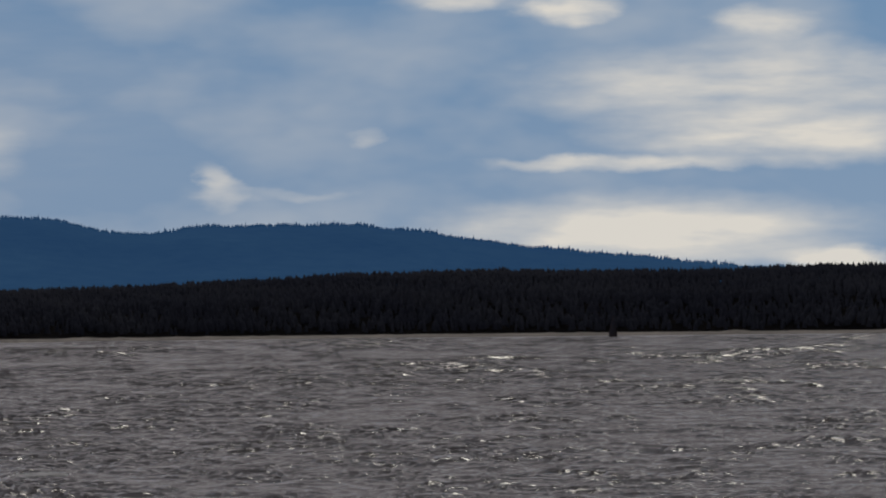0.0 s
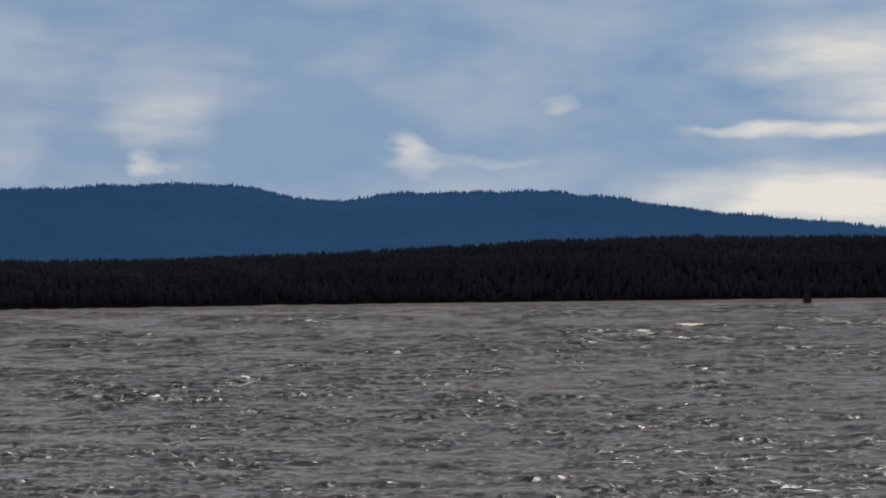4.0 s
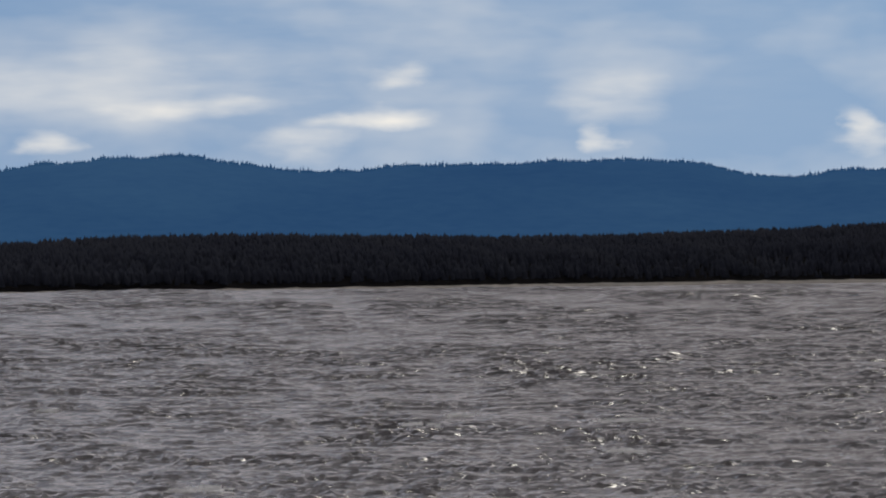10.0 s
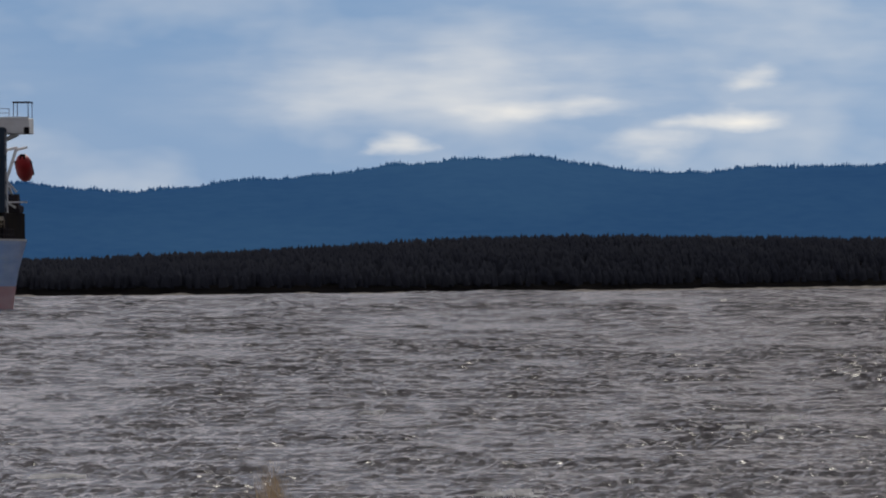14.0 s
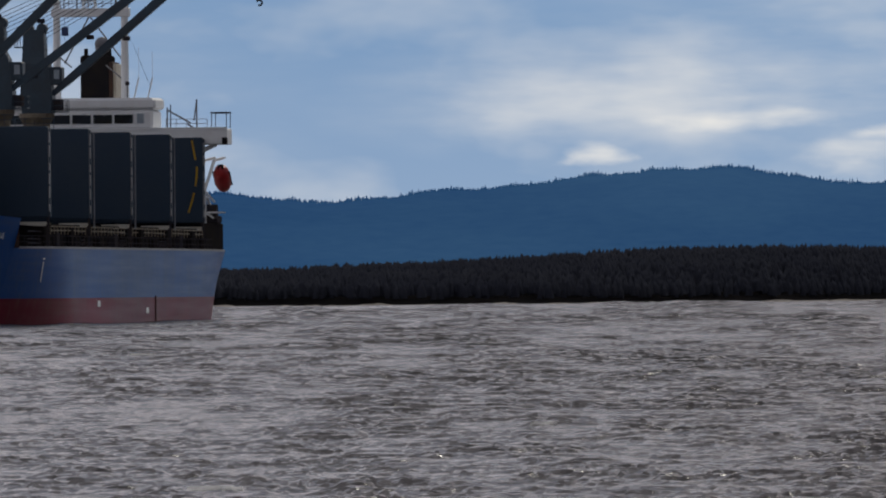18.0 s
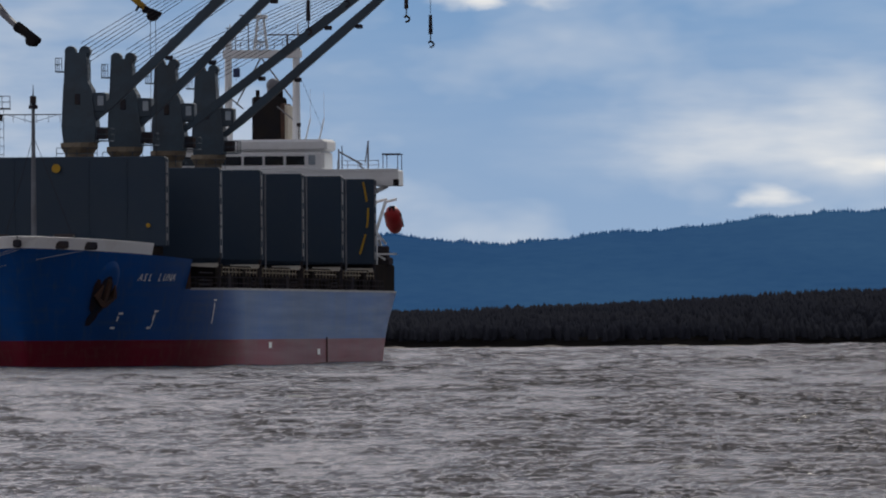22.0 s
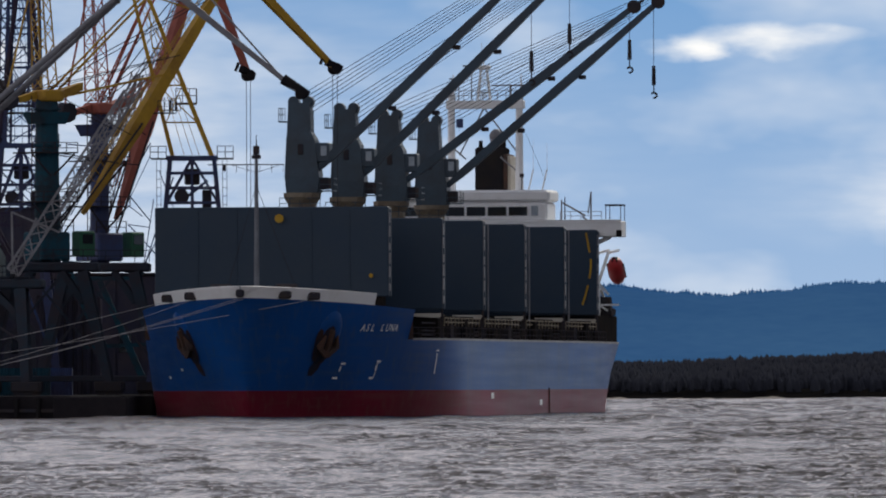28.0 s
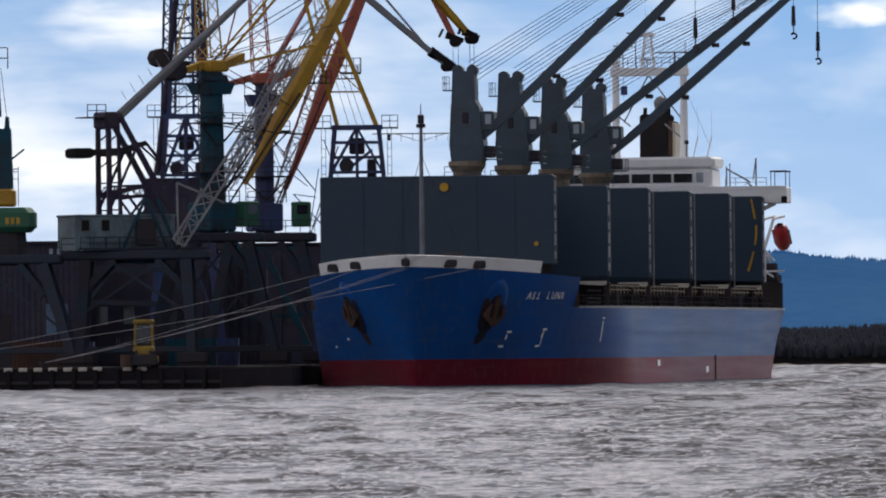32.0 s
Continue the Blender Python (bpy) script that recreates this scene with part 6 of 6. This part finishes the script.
bar(bm, (4.49, -5, 12.43), (8.00, -5, 4.72), 0.45, 0.55)
part("truss", bm, TEAL, dark)
bm = bmesh.new()
bar(bm, (7.67, -5, 11.03), (12.38, -5, 0.29), 0.4, 0.5)
part("truss", bm, TEAL, dark)
bm = bmesh.new()
bar(bm, (6.02, -5, 4.63), (12.60, -5, 4.89), 0.26)
part("truss", bm, TEAL, dark)
# diagonal struts and stays in the space between the cranes
for i, q in enumerate(((11.77, -3, 11.81), (10.41, -3, 16.48), (14.79, -3, 18.07), (9.58, -3, 18.95), (7.67, -3, 22.81))):
    bm = bmesh.new()
    bar(bm, q, ((14.79, -3, 21.09), (14.24, -3, 12.33), (11.23, -3, 11.26), (12.60, -3, 24.40), (12.60, -3, 16.73))[i], 0.08)
    bar(bm, q, ((12.87, -3, 18.92), (12.60, -3, 16.18), (13.42, -3, 21.65), (11.77, -3, 17.28), (10.41, -3, 18.94))[i], 0.06)
    part("stay", bm, NAVY, dark)
for a, b, r in (((3.56, -6, 17.37), (12.60, -6, 33.16), 0.06), ((4.93, -6, 17.36), (13.97, -6, 33.15), 0.06), ((6.57, -6, 17.89), (6.85, -6, 25.01), 0.05), ((6.85, -6, 25.01), (9.31, -6, 18.95), 0.05),
                ((5.48, -6, 21.73), (10.41, -6, 22.50), 0.09), ((4.65, -6, 24.21), (9.31, -6, 23.78), 0.08), ((-1.64, -6, 17.43), (3.56, -6, 19.02), 0.08), ((-1.37, -6, 19.62), (3.83, -6, 20.38), 0.08),
                ((-1.64, -6, 21.54), (2.19, -6, 17.39), 0.07), ((1.92, -6, 21.50), (-1.64, -6, 17.43), 0.07), ((0.00, -6, 24.26), (0.00, -6, 17.41), 0.07), ((9.58, -6, 16.76), (12.60, -6, 23.03), 0.05)):
    bm = bmesh.new()
    bar(bm, a, b, r)
    part("strut", bm, NAVY, dark)
for a, b, r in (((-10.95, -8, 9.42), (1.10, -8, 9.29), 0.4), ((-10.68, -8, 6.29), (1.10, -8, 5.89), 0.35), ((-1.10, -8, 8.11), (1.20, -8, 6.17), 0.55), ((1.10, -8, 6.44), (1.20, -8, 0.41), 0.6),
                ((-9.85, -8, 5.74), (-7.94, -8, 8.45), 0.5), ((-10.40, -8, 5.74), (-10.40, -8, 0.54), 0.55), ((-2.46, -8, 5.66), (-3.01, -8, 1.55), 0.45), ((-0.99, -8, 5.48), (-1.53, -8, 1.54), 0.4)):
    bm = bmesh.new()
    bar(bm, a, b, r, r)
    part("portal_beam", bm, IRON, dark)
bm = bmesh.new()
ribbed(bm, 1.37, 7.67, -1.0, 3.0, 0.02, 9.74, 0.9, 0.08)
part("hopper_wall", bm, DARK_GREY, dark, "dark ribbed hopper wall")
bm = bmesh.new()
for i in range(6):
    bar(bm, (2.19 + i * 0.9, -1.2, 0.1), (2.46 + i * 0.9, -1.2, 9.19), 0.09)
part("hopper_rib", bm, STEEL, dark)
def green_crane():
    th = thing("green_portal_crane", Matrix.Translation((-55.11, 1128, 2.05)), "portal crane with a green machine house and blue tower", "portal crane", "portal cranes on the pier")
    portal(th, 5.0, 9.39, IRON)
    bm = bmesh.new()
    box(bm, -3.86, 2.93, -2.6, 2.6, 12.38, 14.64, 0.5)
    house = part("machine_house", bm, GREEN, th, "rounded green machine house")
    bm = bmesh.new()
    bar(bm, (0, 0, 9.39), (0, 0, 12.38), 2.2, 2.0, 14)
    part("slew_base", bm, STEEL, th)
    bm = bmesh.new()
    for i in range(3):
        box(bm, 0.26 + 0.5 * i, 0.26 + 0.5 * i + 0.3, -2.66, -2.6, 13.10, 13.72)
    part("lettering_bar", bm, YELLOW, house)
    bm = bmesh.new()
    box(bm, -2.31, 1.08, -2.0, 2.0, 14.75, 16.34, 0.2)
    part("upper_house", bm, YELLOW, th, "dull yellow upper house")
    bm = bmesh.new()
    quad_prism(bm, [(-1.54, -1, 16.34), (0.87, -1, 16.34), (0.87, 1, 16.34), (-1.54, 1, 16.34)], [(-0.26, -1, 21.85), (0.72, -1, 21.85), (0.72, 1, 21.85), (-0.26, 1, 21.85)])
    bar(bm, (0.36, 0, 21.75), (0.41, 0, 22.94), 0.35, 0.25)
    bar(bm, (0.77, 0, 19.07), (1.90, 0, 19.95), 0.12)
    part("tower", bm, TEAL, th, "blue sheet-steel tower")
    bm = bmesh.new()
    rail(bm, [(-1.29, -1.5, 27.31), (0.57, -1.5, 27.31)], 1.9, 0.07, 0.8)
    bar(bm, (-0.26, 0, 22.94), (-0.57, 0, 30.51), 0.2, 0.12)
    bar(bm, (0.36, 0, 22.78), (-0.15, 0, 27.42), 0.04)
    rail(bm, [(0.87, -1, 16.60), (1.39, -1, 16.60)], 1.3, 0.05, 0.5)
    bar(bm, (1.39, -1, 14.75), (1.39, -1, 18.40), 0.05)
    bar(bm, (0.87, -1, 18.15), (1.44, -1, 18.15), 0.07)
    part("mast_gear", bm, STEEL, th)


green_crane()


def shed():
    th = thing("pier_shed", Matrix.Translation((-52.99, 1215, 2.05)), "long dark corrugated cargo shed behind the cranes", "shed")
    bm = bmesh.new()
    ribbed(bm, -34, 1.11, 0, 18, 0, 12.08, 0.55, 0.07)
    part("wall", bm, DARK_GREY, th, "dark ribbed wall")
    part("roof", bmesh_box(-34.4, 1.22, -0.5, 18.5, 12.08 + 0.01, 12.36, 0.1), DARK_GREY, th)
    for i in range(5):
        x = -1.94 + i * 0.75
        part("window", bmesh_box(x, x + 0.35, -0.1, -0.01, 10.64, 11.64, 0.02), GREY_GLASS, th)
    for i in range(3):
        x = -27 + i * 8.5
        part("door", bmesh_box(x, x + 4.2, -0.12, -0.01, 0.02, 5.2, 0.05), STEEL, th, "dark sliding door")
    for x in (-2.3, -1.15):
        part("door", bmesh_box(x, x + 1.0, -0.14, -0.01, 3.2, 6.2, 0.04), PANEL, th, "pale blue painted wall panel")
    # long low store behind the portals
    th = thing("pier_store", Matrix.Translation((-52.99, 1238, 2.05)), "dark flat-roofed store behind the cranes", "store building")
    part("wall", bmesh_box(-2.5, 24.67, 0, 14, 0, 11.9, 0.1), DARK_GREY, th, "dark stained wall")
    part("roof", bmesh_box(-2.6, 24.78, -0.4, 14.4, 11.91, 12.18, 0.1), STEEL, th)
    for i in range(8):
        x = 1.66 + i * 2.7
        part("window", bmesh_box(x, x + 1.2, -0.1, -0.01, 4.2, 6.0, 0.03), GLASS, th)
    for i in range(10):
        bm = bmesh.new()
        bar(bm, (1.66 + i * 2.3, -0.15, 0), (1.66 + i * 2.3, -0.15, 11.7), 0.18)
        part("pilaster", bm, DARK_GREY, th)


shed()


def quay_things():
    th = thing("wheel_loader", Matrix.Translation((-42.05, 1117, 2.05)), "yellow wheel loader with a rear cab on the pier", "loader")
    bm = bmesh.new()
    box(bm, -0.95, 0.95, -1.2, 1.4, 1.0, 1.9, 0.15)
    part("body", bm, LOADER, th)
    bm = bmesh.new()
    for sx in (-0.8, 0.8):
        for y in (-0.7, 0.9):
            bar(bm, (sx, y, 1.9), (sx * 0.92, y, 3.9), 0.14)
    box(bm, -0.95, 0.95, -0.9, 1.1, 3.9, 4.3, 0.12)
    part("cab", bm, LOADER, th, "open yellow cab frame")
    part("window", bmesh_box(-0.66, 0.66, -0.72, -0.66, 2.1, 3.8, 0.03), GLASS, th)
    for sx in (-0.95, 0.95):
        for y in (-1.2, 1.3):
            bm = bmesh.new()
            disc(bm, (sx, y, 0.72), 0.72, 0.5, "x", 16)
            w = part("wheel", bm, BLACK, th)
            bm = bmesh.new()
            disc(bm, (sx * 1.28, y, 0.72), 0.3, 0.1, "x", 12)
            part("rim", bm, LOADER, w)
    bm = bmesh.new()
    box(bm, -1.3, 1.3, -3.1, -2.2, 0.15, 1.1, 0.1)
    bar(bm, (-0.6, -2.4, 0.8), (-0.6, -1.0, 1.5), 0.14)
    bar(bm, (0.6, -2.4, 0.8), (0.6, -1.0, 1.5), 0.14)
    part("bucket", bm, STEEL, th)
    bm = bmesh.new()
    disc(bm, (0, 0, 0.55), 0.5, 1.1, "z", 14)
    ob = finish("drum", bm, RUST)
    ob.location = (-42.05 - 1.5, 1114, 2.05)
    tagged(ob, "rusty steel drum standing on the pier", "drum")
    for i, (x, y, w, h, m, z) in enumerate(((-7.38, 1160, 1.1, 2.4, NAVY, 0), (-8.40, 1161, 0.9, 2.3, NAVY, 0), (-10.44, 1150, 3.0, 2.5, RUST, 0), (-3.05, 1165, 1.4, 2.6, STEEL, 0), (2.55, 1168, 2.4, 2.6, TEAL, 0), (4.84, 1175, 2.0, 2.6, NAVY, 0))):
        bm = bmesh.new()
        ribbed(bm, -w, w, -1.2, 1.2, 0.0, h)
        ob = finish("container", bm, m)
        ob.location = (-42.05 + x, y, 2.05)
        tagged(ob, ("navy ribbed steel container standing beside the portal legs", "navy ribbed steel container standing on the pier", "rusty ribbed steel container standing on the pier", "dark ribbed steel container standing on the pier", "teal ribbed steel container standing on the pier", "navy ribbed steel container beside the store")[i], "container", "containers on the pier")


quay_things()



def motions():
    # the portal cranes slew slowly while they work
    for column, rows in ((YELLOW_COLUMN, ((0, 6), (23, 10.7), (25, 21), (28, 31), (30, 35), (32, 39.3))),
                         (ORANGE_COLUMN, ((0, 84), (23, 68), (25, 60), (28, 41), (30, 27), (32, 10))),
                         (GREY_BASE, ((0, -60), (23, -27.8), (25, -22.4), (28, -5), (30, 11.6), (32, 20.5)))):
        walk(column, [(float(t), pose(0, 0, 0, 0, 0, a)) for t, a in rows])
    for sheet in (*WAVES, FOAMING):
        walk(sheet, [(0.0, pose(2.5, 6, 0)), (16.0, pose(0, 0, 0)), (32.0, pose(-2.5, -6, 0))])
    walk(GRASS, [(t, GRASS_AT @ pose(0, 0, 0, lean, side, 0)) for t, lean, side in (
        (0.0, 24, 0), (11.6, 22, 1), (12.6, 14.5, -0.6), (13.1, 20, 0.3), (14.0, 14, 0.4), (14.4, 6, 0.2), (15.0, 2, 0.6), (15.5, 6, 0.5), (16.5, 18, 0.2),
        (18.8, 19, -0.3), (19.4, 1, 0.0), (19.9, 19, 0.4), (24.0, 24, -0.4), (32.0, 22, 0))])


motions()
